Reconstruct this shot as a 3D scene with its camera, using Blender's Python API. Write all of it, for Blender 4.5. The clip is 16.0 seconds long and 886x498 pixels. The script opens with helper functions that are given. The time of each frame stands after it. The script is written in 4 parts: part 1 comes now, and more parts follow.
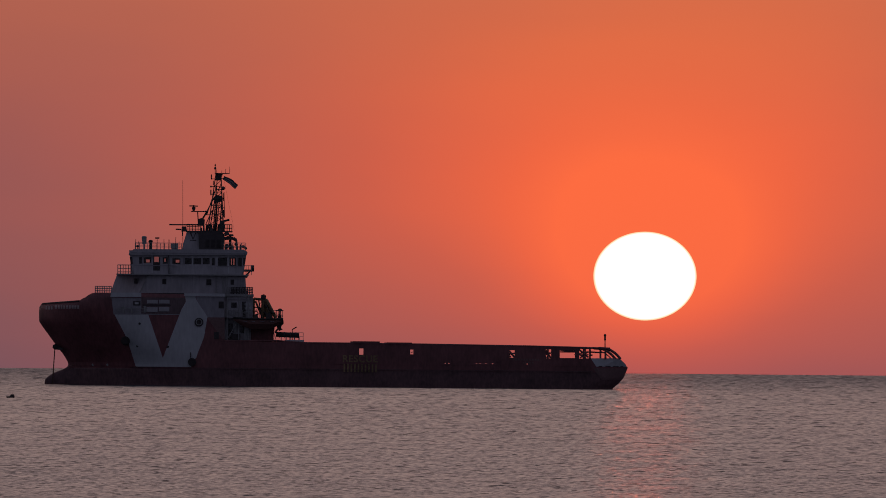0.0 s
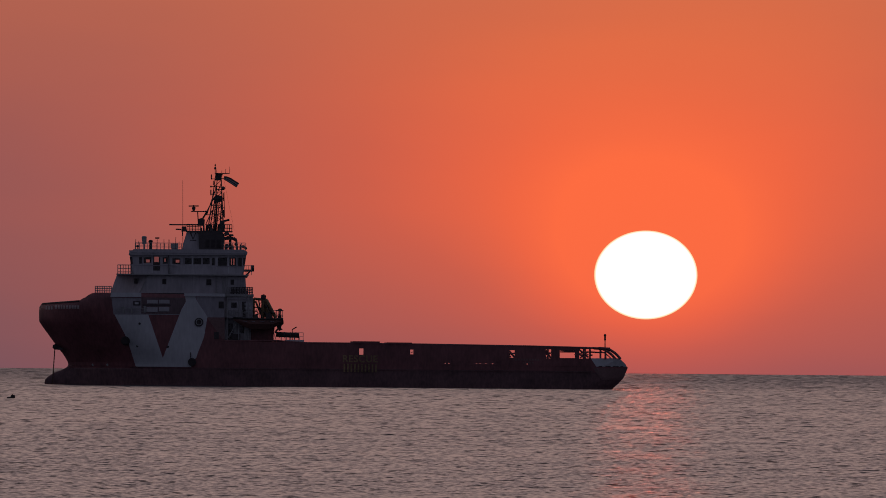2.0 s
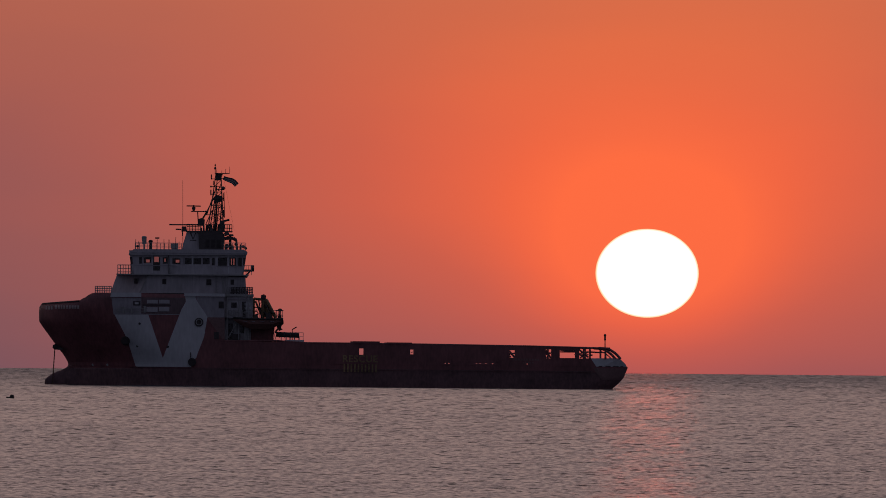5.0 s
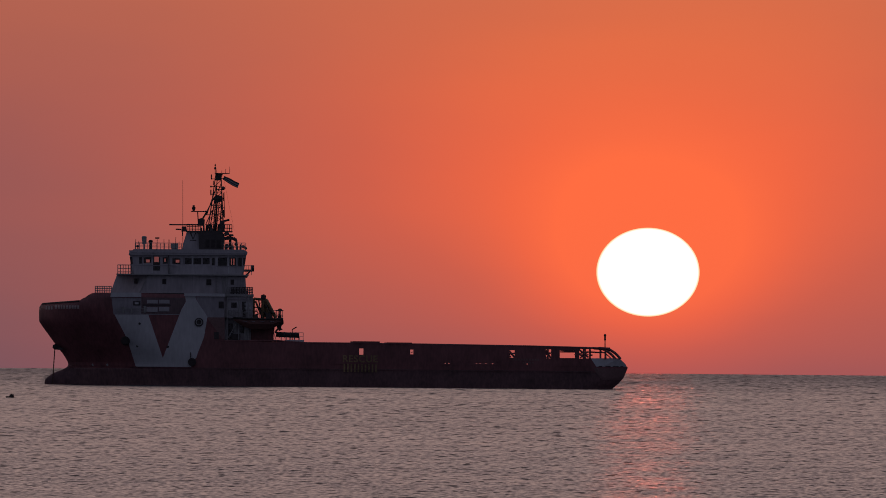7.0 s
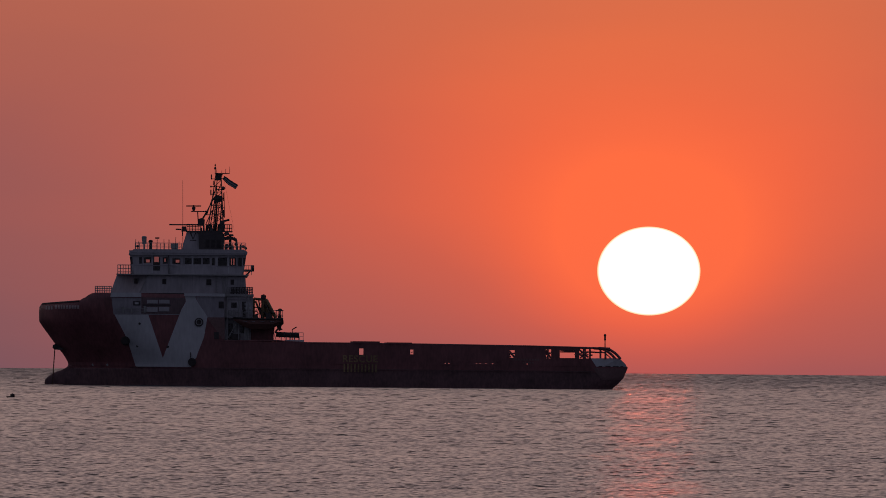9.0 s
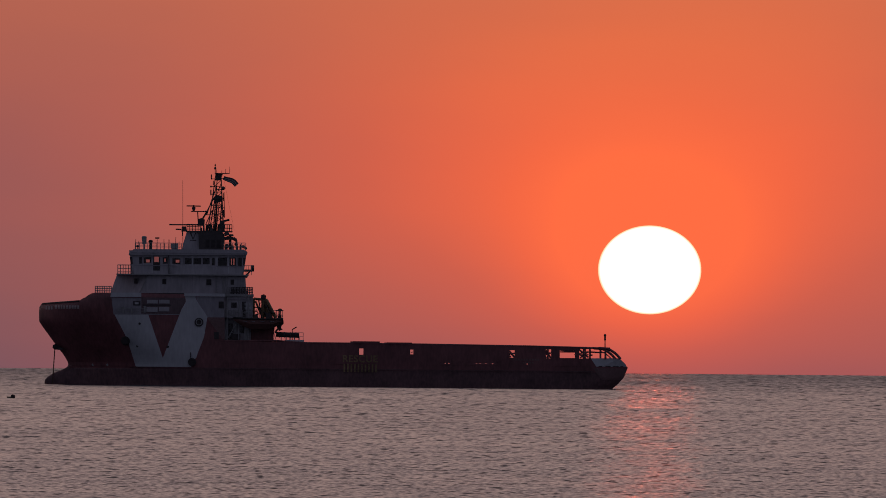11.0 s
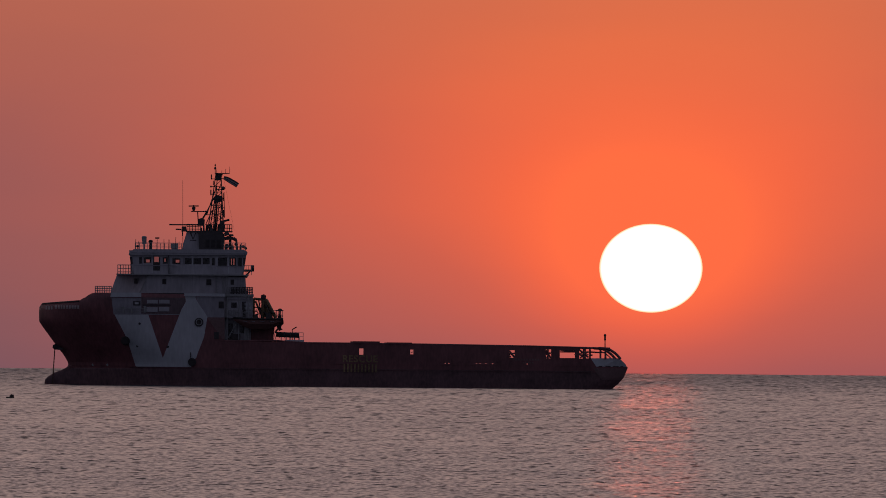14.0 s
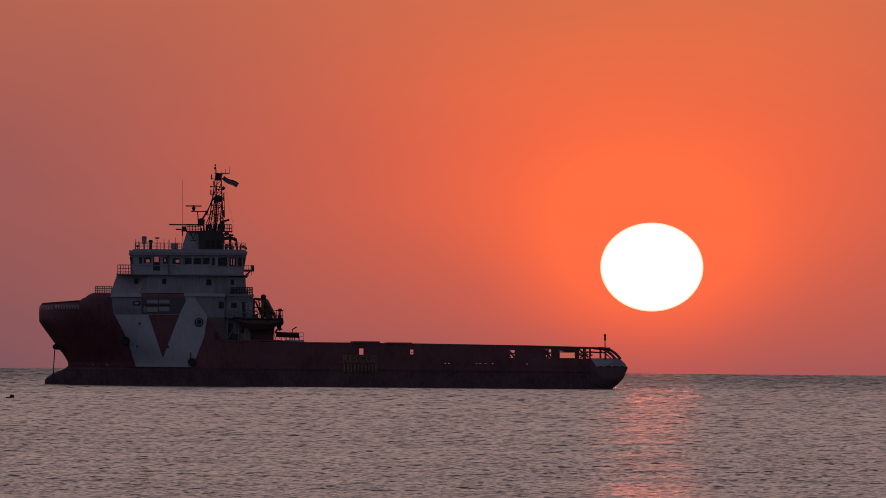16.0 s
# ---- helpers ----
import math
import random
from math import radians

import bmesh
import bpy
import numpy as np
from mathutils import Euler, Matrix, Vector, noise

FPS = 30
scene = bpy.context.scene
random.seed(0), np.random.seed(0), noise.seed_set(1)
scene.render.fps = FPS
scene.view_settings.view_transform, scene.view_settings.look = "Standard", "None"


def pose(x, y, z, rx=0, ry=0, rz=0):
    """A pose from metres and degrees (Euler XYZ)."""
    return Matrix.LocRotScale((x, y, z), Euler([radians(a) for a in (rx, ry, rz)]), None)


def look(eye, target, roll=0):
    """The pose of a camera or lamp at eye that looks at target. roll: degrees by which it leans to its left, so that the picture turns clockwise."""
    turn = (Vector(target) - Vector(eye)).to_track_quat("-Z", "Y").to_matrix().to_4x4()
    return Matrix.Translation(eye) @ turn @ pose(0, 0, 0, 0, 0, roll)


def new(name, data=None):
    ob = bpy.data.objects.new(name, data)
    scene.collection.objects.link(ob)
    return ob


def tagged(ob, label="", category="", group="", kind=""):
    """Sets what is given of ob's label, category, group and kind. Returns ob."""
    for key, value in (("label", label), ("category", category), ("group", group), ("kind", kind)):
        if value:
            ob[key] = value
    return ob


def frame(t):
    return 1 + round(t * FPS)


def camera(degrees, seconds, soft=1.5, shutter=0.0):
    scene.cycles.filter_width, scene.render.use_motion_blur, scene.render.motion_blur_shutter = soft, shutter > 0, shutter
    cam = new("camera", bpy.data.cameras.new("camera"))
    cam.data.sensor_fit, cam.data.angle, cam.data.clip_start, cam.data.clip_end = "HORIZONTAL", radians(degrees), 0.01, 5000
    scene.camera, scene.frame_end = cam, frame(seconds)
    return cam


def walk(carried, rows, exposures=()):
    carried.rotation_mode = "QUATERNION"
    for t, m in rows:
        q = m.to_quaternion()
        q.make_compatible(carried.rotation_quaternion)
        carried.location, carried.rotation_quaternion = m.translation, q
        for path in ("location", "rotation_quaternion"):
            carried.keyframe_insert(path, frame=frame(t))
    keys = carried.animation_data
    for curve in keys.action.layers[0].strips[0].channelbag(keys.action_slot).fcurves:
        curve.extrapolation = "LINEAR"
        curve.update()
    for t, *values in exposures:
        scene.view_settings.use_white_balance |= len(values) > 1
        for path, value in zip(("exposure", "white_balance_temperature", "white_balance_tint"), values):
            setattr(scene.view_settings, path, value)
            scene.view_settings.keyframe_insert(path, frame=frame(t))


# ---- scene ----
# ---- camera ----
EYE = Vector((0.0, -1410.0, 3.68))
cam = camera(4.6, 16.0, soft=0.9)
VIEW = look(EYE, EYE + Vector((0, 1000, 9.84)), 0.51)
# the light grows a little as the sun climbs
walk(cam, [(0, VIEW), (16, VIEW)], [(0, -0.05), (16, 0.03)])

# ---- sky, sun ----
SUN_AZ, SUN_EL = 0.0186, 0.0082


def build_world():
    world = bpy.data.worlds.new("dawn_sky")
    scene.world = world
    world.use_nodes = True
    nt = world.node_tree
    nt.nodes.clear()
    N, L = nt.nodes.new, nt.links.new

    def m(op, a, b=None, c=None, clamp=False):
        n = N("ShaderNodeMath")
        n.operation, n.use_clamp = op, clamp
        for i, v in enumerate((a, b, c)):
            if v is None:
                continue
            if isinstance(v, (int, float)):
                n.inputs[i].default_value = v
            else:
                L(v, n.inputs[i])
        return n.outputs[0]

    def ramp(fac, stops):
        n = N("ShaderNodeValToRGB")
        n.color_ramp.interpolation = "EASE" if len(stops) < 3 else "LINEAR"
        el = n.color_ramp.elements
        while len(el) < len(stops):
            el.new(0.5)
        for e, (p, c) in zip(el, stops):
            e.position, e.color = p, (*c, 1)
        L(fac, n.inputs[0])
        return n.outputs[0]

    def mix(fac, a, b, blend="MIX"):
        n = N("ShaderNodeMix")
        n.data_type, n.blend_type, n.clamp_factor = "RGBA", blend, True
        for i, v in ((0, fac), (6, a), (7, b)):
            if isinstance(v, (int, float)):
                n.inputs[i].default_value = v
            elif isinstance(v, tuple):
                n.inputs[i].default_value = (*v, 1)
            else:
                L(v, n.inputs[i])
        return n.outputs[2]

    tc = N("ShaderNodeTexCoord")
    sep = N("ShaderNodeSeparateXYZ")
    L(tc.outputs["Generated"], sep.inputs[0])
    x, y, z = sep.outputs
    east = m("MULTIPLY_ADD", y, 0.5, 0.5, clamp=True)
    # glow of the dust round the sun, wider above it than below
    gx = m("DIVIDE", m("SUBTRACT", x, SUN_AZ - 0.001), 0.034)
    gz = m("DIVIDE", m("SUBTRACT", z, SUN_EL + 0.0066), 0.0215)
    r2 = m("ADD", m("MULTIPLY", gx, gx), m("MULTIPLY", gz, gz))
    glow = m("POWER", 2.718, m("MULTIPLY", r2, -1.0))
    # a tighter ring of light close to the disc
    cx = m("DIVIDE", m("SUBTRACT", x, SUN_AZ), 0.0102)
    cz = m("DIVIDE", m("SUBTRACT", z, SUN_EL), 0.0092)
    near = m("POWER", 2.718, m("MULTIPLY", m("ADD", m("MULTIPLY", cx, cx), m("MULTIPLY", cz, cz)), -1.0))
    # haze close over the sea dims and reddens it
    haze = m("POWER", 2.718, m("DIVIDE", m("MULTIPLY", z, -1.0), 0.0060))
    g = m("MULTIPLY", m("MULTIPLY", glow, 0.62), m("MULTIPLY_ADD", haze, -0.62, 1.0))
    g = m("MULTIPLY_ADD", near, 0.50, g)
    wide = m("ADD", m("MULTIPLY_ADD", x, 1.6, 0.195), m("MULTIPLY", m("MINIMUM", z, 0.04), 5.3))
    g = m("ADD", g, m("MULTIPLY", wide, 0.9))
    g = m("ADD", g, m("MULTIPLY", m("MINIMUM", m("ADD", x, 0.020), 0.0), m("MULTIPLY", m("POWER", 2.718, m("MULTIPLY", z, -70.0)), 5.0)))
    # soft unevenness of thin dust layers
    mp = N("ShaderNodeMapping")
    mp.inputs["Scale"].default_value = (28, 28, 110)
    L(tc.outputs["Generated"], mp.inputs[0])
    nz = N("ShaderNodeTexNoise")
    nz.inputs["Scale"].default_value, nz.inputs["Detail"].default_value = 1.0, 3
    L(mp.outputs[0], nz.inputs[0])
    g = m("ADD", g, m("MULTIPLY_ADD", nz.outputs[0], 0.14, -0.07), clamp=True)
    low = ramp(g, [(0.0, (0.215, 0.092, 0.102)), (0.28, (0.395, 0.107, 0.087)), (0.60, (0.625, 0.118, 0.069)),
                   (0.85, (0.90, 0.139, 0.056)), (1.0, (1.03, 0.158, 0.054))])
    # higher up the dust is browner
    brown = N("ShaderNodeMapRange")
    brown.interpolation_type = "SMOOTHSTEP"
    for key, v in (("From Min", 0.016), ("From Max", 0.036), ("To Max", 0.85)):
        brown.inputs[key].default_value = v
    L(z, brown.inputs[0])
    low = mix(brown.outputs[0], low, ramp(g, [(0.0, (0.30, 0.105, 0.082)), (0.30, (0.47, 0.131, 0.082)), (0.75, (0.78, 0.170, 0.062))]))
    low = mix(m("MULTIPLY", haze, 0.55), low, mix(g, (0.205, 0.090, 0.110), (0.74, 0.100, 0.080)))
    # above the dust the sky pales to mauve and then to a dull blue
    nish = N("ShaderNodeTexSky")
    nish.sky_type, nish.sun_disc = "NISHITA", False
    nish.sun_elevation, nish.sun_rotation = radians(1.5), radians(1.1)
    nish.dust_density = 4.0
    up = ramp(m("POWER", m("MAXIMUM", z, 0.0), 0.5), [(0.0, (0.50, 0.20, 0.14)), (0.20, (0.57, 0.33, 0.30)), (0.32, (0.76, 0.515, 0.455)),
                          (0.48, (0.69, 0.495, 0.478)), (0.62, (0.37, 0.275, 0.295)), (0.8, (0.085, 0.072, 0.086)), (1.0, (0.070, 0.074, 0.104))])
    west = ramp(m("POWER", m("MAXIMUM", z, 0.0), 0.5), [(0.0, (0.073, 0.071, 0.103)), (0.5, (0.074, 0.076, 0.111)), (1.0, (0.081, 0.088, 0.128))])
    k = N("ShaderNodeMapRange")
    k.interpolation_type = "SMOOTHSTEP"
    k.inputs["From Min"].default_value, k.inputs["From Max"].default_value = 0.030, 0.085
    L(z, k.inputs[0])
    sky = mix(k.outputs[0], low, up)
    e = N("ShaderNodeMapRange")
    e.interpolation_type = "SMOOTHSTEP"
    e.inputs["From Min"].default_value, e.inputs["From Max"].default_value = 0.48, 0.98
    L(east, e.inputs[0])
    sky = mix(e.outputs[0], west, sky)
    sky = mix(m("MULTIPLY", k.outputs[0], 0.006), sky, nish.outputs[0], "ADD")
    bg = N("ShaderNodeBackground")
    L(sky, bg.inputs[0])
    bg.inputs[1].default_value = 1.0
    out = N("ShaderNodeOutputWorld")
    L(bg.outputs[0], out.inputs[0])


build_world()
lamp = bpy.data.lights.new("sun_light", "SUN")
lamp.energy, lamp.angle, lamp.color = 0.05, radians(0.6), (1.0, 0.24, 0.12)
sun_light = new("sun_light", lamp)
sun_light.matrix_world = look((0, 0, 0), (-SUN_AZ, -1, -SUN_EL))

# ---- materials ----


def material(name, colour, rough=0.5, metal=0.0, vary=0.12, scale=1.2, streak=0.0, bump=0.0, colour2=None):
    """Paint, steel and the like: a base colour with stains at two scales, streaks that run down, and fine relief."""
    mt = bpy.data.materials.new(name)
    mt.use_nodes = True
    nt = mt.node_tree
    N, L = nt.nodes.new, nt.links.new
    bsdf = nt.nodes["Principled BSDF"]
    tc = N("ShaderNodeTexCoord")
    n1, n2 = N("ShaderNodeTexNoise"), N("ShaderNodeTexNoise")
    n1.inputs["Scale"].default_value, n1.inputs["Detail"].default_value = scale * 0.35, 5
    mp = N("ShaderNodeMapping")
    mp.inputs["Scale"].default_value = (scale * 3, scale * 3, scale * (3 - 2.6 * streak))
    L(tc.outputs["Object"], n1.inputs[0])
    L(tc.outputs["Object"], mp.inputs[0])
    L(mp.outputs[0], n2.inputs[0])
    n2.inputs["Scale"].default_value, n2.inputs["Detail"].default_value = 1.0, 6
    add = N("ShaderNodeMath")
    add.operation = "ADD"
    L(n1.outputs[0], add.inputs[0])
    L(n2.outputs[0], add.inputs[1])
    rp = N("ShaderNodeValToRGB")
    lo = tuple(max(0, c * (1 - vary * 1.8)) for c in colour)
    hi = tuple(min(1, c * (1 + vary)) for c in (colour2 or colour))
    rp.color_ramp.elements[0].position, rp.color_ramp.elements[0].color = 0.32, (*lo, 1)
    rp.color_ramp.elements[1].position, rp.color_ramp.elements[1].color = 0.68, (*hi, 1)
    half = N("ShaderNodeMath")
    half.operation = "MULTIPLY"
    half.inputs[1].default_value = 0.5
    L(add.outputs[0], half.inputs[0])
    L(half.outputs[0], rp.inputs[0])
    L(rp.outputs[0], bsdf.inputs["Base Color"])
    bsdf.inputs["Roughness"].default_value, bsdf.inputs["Metallic"].default_value = rough, metal
    if bump:
        bp = N("ShaderNodeBump")
        bp.inputs["Strength"].default_value, bp.inputs["Distance"].default_value = bump, 0.02
        L(n2.outputs[0], bp.inputs["Height"])
        L(bp.outputs[0], bsdf.inputs["Normal"])
    return mt


RED = material("red_hull_paint", (0.228, 0.082, 0.092), 0.5, vary=0.25, streak=0.8, bump=0.2)
BOOT = material("dark_antifouling", (0.175, 0.088, 0.097), 0.65, vary=0.3, streak=0.6, bump=0.3)
WHITE = material("white_ship_paint", (0.58, 0.59, 0.63), 0.45, vary=0.10, streak=0.9, bump=0.1)
WORN = material("weathered_white_paint", (0.52, 0.43, 0.44), 0.5, vary=0.18, streak=0.8, bump=0.1)
OCHRE = material("dull_ochre_paint", (0.27, 0.185, 0.10), 0.6, vary=0.3)
HOUSE = material("dulled_white_paint", (0.46, 0.44, 0.48), 0.5, vary=0.14, streak=0.9, bump=0.1)
# house white with shade mixed into the colour; trim uses it as plain grey
SHADED_WHITE = material("shaded_white_paint", (0.36, 0.34, 0.385), 0.55, vary=0.2, streak=0.8)
# dim lettering and quarter paint, also the shade tint of the side recess
FAINT = material("marking_and_shade_paint", (0.24, 0.135, 0.138), 0.6, vary=0.2)
# red plating dimmed to mauve, for the shade at the back of the recess
RECESS_MAUVE = material("recess_shade_mauve", (0.165, 0.112, 0.125), 0.6, vary=0.25, streak=0.7)
GREY = material("grey_paint", (0.35, 0.35, 0.36), 0.55, vary=0.15)
DARK = material("dark_steel", (0.068, 0.057, 0.062), 0.6, vary=0.3)
BLACK = material("black_rubber", (0.040, 0.034, 0.037), 0.8, vary=0.3)
DECK = material("green_deck_paint", (0.06, 0.10, 0.08), 0.7, vary=0.3)
YELLOW = material("faded_yellow_paint", (0.36, 0.24, 0.13), 0.6, vary=0.4)
ORANGE = material("orange_boat_paint", (0.20, 0.095, 0.085), 0.5, vary=0.2)
STEEL = material("galvanised_steel", (0.42, 0.42, 0.43), 0.5, 0.6, vary=0.2)
RUST = material("rusty_chain", (0.12, 0.07, 0.05), 0.8, vary=0.4)
CLOTH = material("flag_cloth", (0.10, 0.085, 0.10), 0.9, vary=0.2)
PALE = material("pale_flag_cloth", (0.42, 0.39, 0.40), 0.9, vary=0.3)
FLOATS = material("dark_wet_plastic", (0.03, 0.027, 0.025), 0.6, vary=0.4)


def glass():
    mt = bpy.data.materials.new("tinted_glass")
    mt.use_nodes = True
    nt = mt.node_tree
    nt.nodes.clear()
    N, L = nt.nodes.new, nt.links.new
    clear, gloss, fr, mx, out = (N("ShaderNode" + s) for s in ("BsdfTransparent", "BsdfGlossy", "Fresnel", "MixShader", "OutputMaterial"))
    clear.inputs[0].default_value = (0.66, 0.67, 0.70, 1)
    gloss.inputs["Roughness"].default_value = 0.02
    fr.inputs[0].default_value = 1.5
    L(fr.outputs[0], mx.inputs[0])
    L(clear.outputs[0], mx.inputs[1])
    L(gloss.outputs[0], mx.inputs[2])
    L(mx.outputs[0], out.inputs[0])
    return mt


GLASS = glass()


def water_material():
    mt = bpy.data.materials.new("sea_water")
    mt.use_nodes = True
    nt = mt.node_tree
    N, L = nt.nodes.new, nt.links.new
    bsdf = nt.nodes["Principled BSDF"]
    bsdf.inputs["Base Color"].default_value = (0.020, 0.030, 0.038, 1)
    bsdf.inputs["IOR"].default_value = 1.333
    # a level coat in patches, fading far out, added to show sun glitter and low sky
    bsdf.inputs["Coat Roughness"].default_value, bsdf.inputs["Coat IOR"].default_value = 0.30, 1.333
    level = N("ShaderNodeCombineXYZ")
    level.inputs[2].default_value = 1.0
    L(level.outputs[0], bsdf.inputs["Coat Normal"])
    tc = N("ShaderNodeTexCoord")
    # roughness grows with distance from the camera, for waves finer than it can show
    sep, roughen = N("ShaderNodeSeparateXYZ"), N("ShaderNodeMapRange")
    L(tc.outputs["Object"], sep.inputs[0])
    for k, v in (("From Min", -1150), ("From Max", 1500), ("To Min", 0.28), ("To Max", 0.34)):
        roughen.inputs[k].default_value = v
    L(sep.outputs[1], roughen.inputs[0])
    L(roughen.outputs[0], bsdf.inputs["Roughness"])
    # wavelets too small to model lean the surface: long across, scaled to the camera's view
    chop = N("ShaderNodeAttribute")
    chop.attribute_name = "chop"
    coat_noise, share = N("ShaderNodeTexNoise"), N("ShaderNodeMapRange")
    coat_noise.inputs["Scale"].default_value, coat_noise.inputs["Detail"].default_value = 1.0, 4
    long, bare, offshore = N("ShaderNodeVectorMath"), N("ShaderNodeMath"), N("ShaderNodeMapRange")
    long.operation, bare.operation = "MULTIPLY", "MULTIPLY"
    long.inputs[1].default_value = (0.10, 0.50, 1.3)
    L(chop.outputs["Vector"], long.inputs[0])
    L(long.outputs[0], coat_noise.inputs[0])
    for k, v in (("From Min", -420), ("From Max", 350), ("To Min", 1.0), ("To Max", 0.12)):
        offshore.inputs[k].default_value = v
    L(sep.outputs[1], offshore.inputs[0])
    L(share.outputs[0], bare.inputs[0])
    L(offshore.outputs[0], bare.inputs[1])
    for k, v in (("From Min", 0.38), ("From Max", 0.70), ("To Min", 0.02), ("To Max", 0.30)):
        share.inputs[k].default_value = v
    L(coat_noise.outputs[0], share.inputs[0])
    L(bare.outputs[0], bsdf.inputs["Coat Weight"])
    lean = None
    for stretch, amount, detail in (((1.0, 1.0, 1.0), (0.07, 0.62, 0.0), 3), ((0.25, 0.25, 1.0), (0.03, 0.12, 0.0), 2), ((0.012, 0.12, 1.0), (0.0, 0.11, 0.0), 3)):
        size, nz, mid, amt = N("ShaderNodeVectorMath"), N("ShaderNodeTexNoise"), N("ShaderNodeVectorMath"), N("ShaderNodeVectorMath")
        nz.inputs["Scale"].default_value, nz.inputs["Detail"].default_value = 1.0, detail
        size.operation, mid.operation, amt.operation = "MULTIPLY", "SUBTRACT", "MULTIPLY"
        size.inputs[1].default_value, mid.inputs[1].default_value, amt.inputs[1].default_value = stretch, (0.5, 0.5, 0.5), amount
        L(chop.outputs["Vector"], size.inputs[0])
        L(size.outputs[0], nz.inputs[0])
        L(nz.outputs["Color"], mid.inputs[0])
        L(mid.outputs[0], amt.inputs[0])
        if lean:
            both = N("ShaderNodeVectorMath")
            L(lean.outputs[0], both.inputs[0])
            L(amt.outputs[0], both.inputs[1])
            amt = both
        lean = amt
    # here and there a steep little front
    wide, fronts, steep = N("ShaderNodeVectorMath"), N("ShaderNodeTexNoise"), N("ShaderNodeMapRange")
    wide.operation = "MULTIPLY"
    wide.inputs[1].default_value = (0.42, 0.60, 1.7)
    fronts.inputs["Scale"].default_value, fronts.inputs["Detail"].default_value = 1.0, 2
    L(chop.outputs["Vector"], wide.inputs[0])
    L(wide.outputs[0], fronts.inputs[0])
    for k, v in (("From Min", 0.58), ("From Max", 0.71), ("To Max", -0.41)):
        steep.inputs[k].default_value = v
    L(fronts.outputs[0], steep.inputs[0])
    # a lean towards the camera, as one sees mostly the near slopes of the wavelets
    near, tilt, unit, face, slope = N("ShaderNodeVectorMath"), N("ShaderNodeVectorMath"), N("ShaderNodeVectorMath"), N("ShaderNodeCombineXYZ"), N("ShaderNodeMapRange")
    for k, v in (("From Min", -1100), ("From Max", -650), ("To Min", -0.107), ("To Max", -0.082)):
        slope.inputs[k].default_value = v
    L(sep.outputs[1], slope.inputs[0])
    # far out this lean grows, to darken the band by the horizon
    total, far_lean, more = N("ShaderNodeMath"), N("ShaderNodeMapRange"), N("ShaderNodeMath")
    for k, v in (("From Min", -250), ("From Max", 700), ("To Max", -0.07)):
        far_lean.inputs[k].default_value = v
    L(sep.outputs[1], far_lean.inputs[0])
    L(slope.outputs[0], more.inputs[0])
    L(far_lean.outputs[0], more.inputs[1])
    L(more.outputs[0], total.inputs[0])
    L(steep.outputs[0], total.inputs[1])
    L(total.outputs[0], face.inputs[1])
    L(face.outputs[0], near.inputs[1])
    unit.operation = "NORMALIZE"
    L(lean.outputs[0], near.inputs[0])
    L(near.outputs[0], tilt.inputs[0])
    L(tc.outputs["Normal"], tilt.inputs[1])
    L(tilt.outputs[0], unit.inputs[0])
    L(unit.outputs[0], bsdf.inputs["Normal"])
    return mt


WATER = water_material()


def sun_material():
    """White-hot, with the limb reddened a little by the air."""
    mt = bpy.data.materials.new("sun_fire")
    mt.use_nodes = True
    nt = mt.node_tree
    nt.nodes.clear()
    N, L = nt.nodes.new, nt.links.new
    tc, sep, out, em = N("ShaderNodeTexCoord"), N("ShaderNodeVectorMath"), N("ShaderNodeOutputMaterial"), N("ShaderNodeEmission")
    flat = N("ShaderNodeVectorMath")
    flat.operation = "MULTIPLY"
    flat.inputs[1].default_value = (1 / 23.35, 0, 1 / 20.1)
    L(tc.outputs["Object"], flat.inputs[0])
    sep.operation = "LENGTH"
    L(flat.outputs[0], sep.inputs[0])
    rp = N("ShaderNodeValToRGB")
    el = rp.color_ramp.elements
    el.new(0.95)
    for e, (at, c) in zip(el, ((0.85, (1.0, 0.97, 0.92, 1)), (0.95, (1.0, 0.97, 0.92, 1)), (1.0, (1.0, 0.58, 0.26, 1)))):
        e.position, e.color = at, c
    L(sep.outputs["Value"], rp.inputs[0])
    L(rp.outputs[0], em.inputs[0])
    core, limb, power = N("ShaderNodeMapRange"), N("ShaderNodeMapRange"), N("ShaderNodeMath")
    for node, (a0, a1, b0, b1) in ((core, (0.85, 0.90, 3.0, 0.0)), (limb, (0.95, 1.0, 1.35, 1.0))):
        for k, v in zip(("From Min", "From Max", "To Min", "To Max"), (a0, a1, b0, b1)):
            node.inputs[k].default_value = v
        L(sep.outputs["Value"], node.inputs[0])
    power.operation = "ADD"
    L(core.outputs[0], power.inputs[0])
    L(limb.outputs[0], power.inputs[1])
    L(power.outputs[0], em.inputs[1])
    L(em.outputs[0], out.inputs[0])
    return mt


# ---- mesh helpers ----


def part(name, bm, mt, parent=None, label=""):
    me = bpy.data.meshes.new(name)
    bmesh.ops.recalc_face_normals(bm, faces=bm.faces[:])
    bm.to_mesh(me)
    bm.free()
    me.materials.append(mt)
    ob = new(name, me)
    ob.parent = parent
    return tagged(ob, label)


def empty(name, x=0, y=0, z=0):
    ob = new(name)
    ob.matrix_basis = pose(x, y, z)
    return ob


def box(x0, x1, y0, y1, z0, z1, bm=None):
    bm = bm or bmesh.new()
    bmesh.ops.create_cube(bm, size=1, matrix=Matrix.Translation(((x0 + x1) / 2, (y0 + y1) / 2, (z0 + z1) / 2)) @ Matrix.Diagonal((abs(x1 - x0), abs(y1 - y0), abs(z1 - z0), 1)))
    return bm


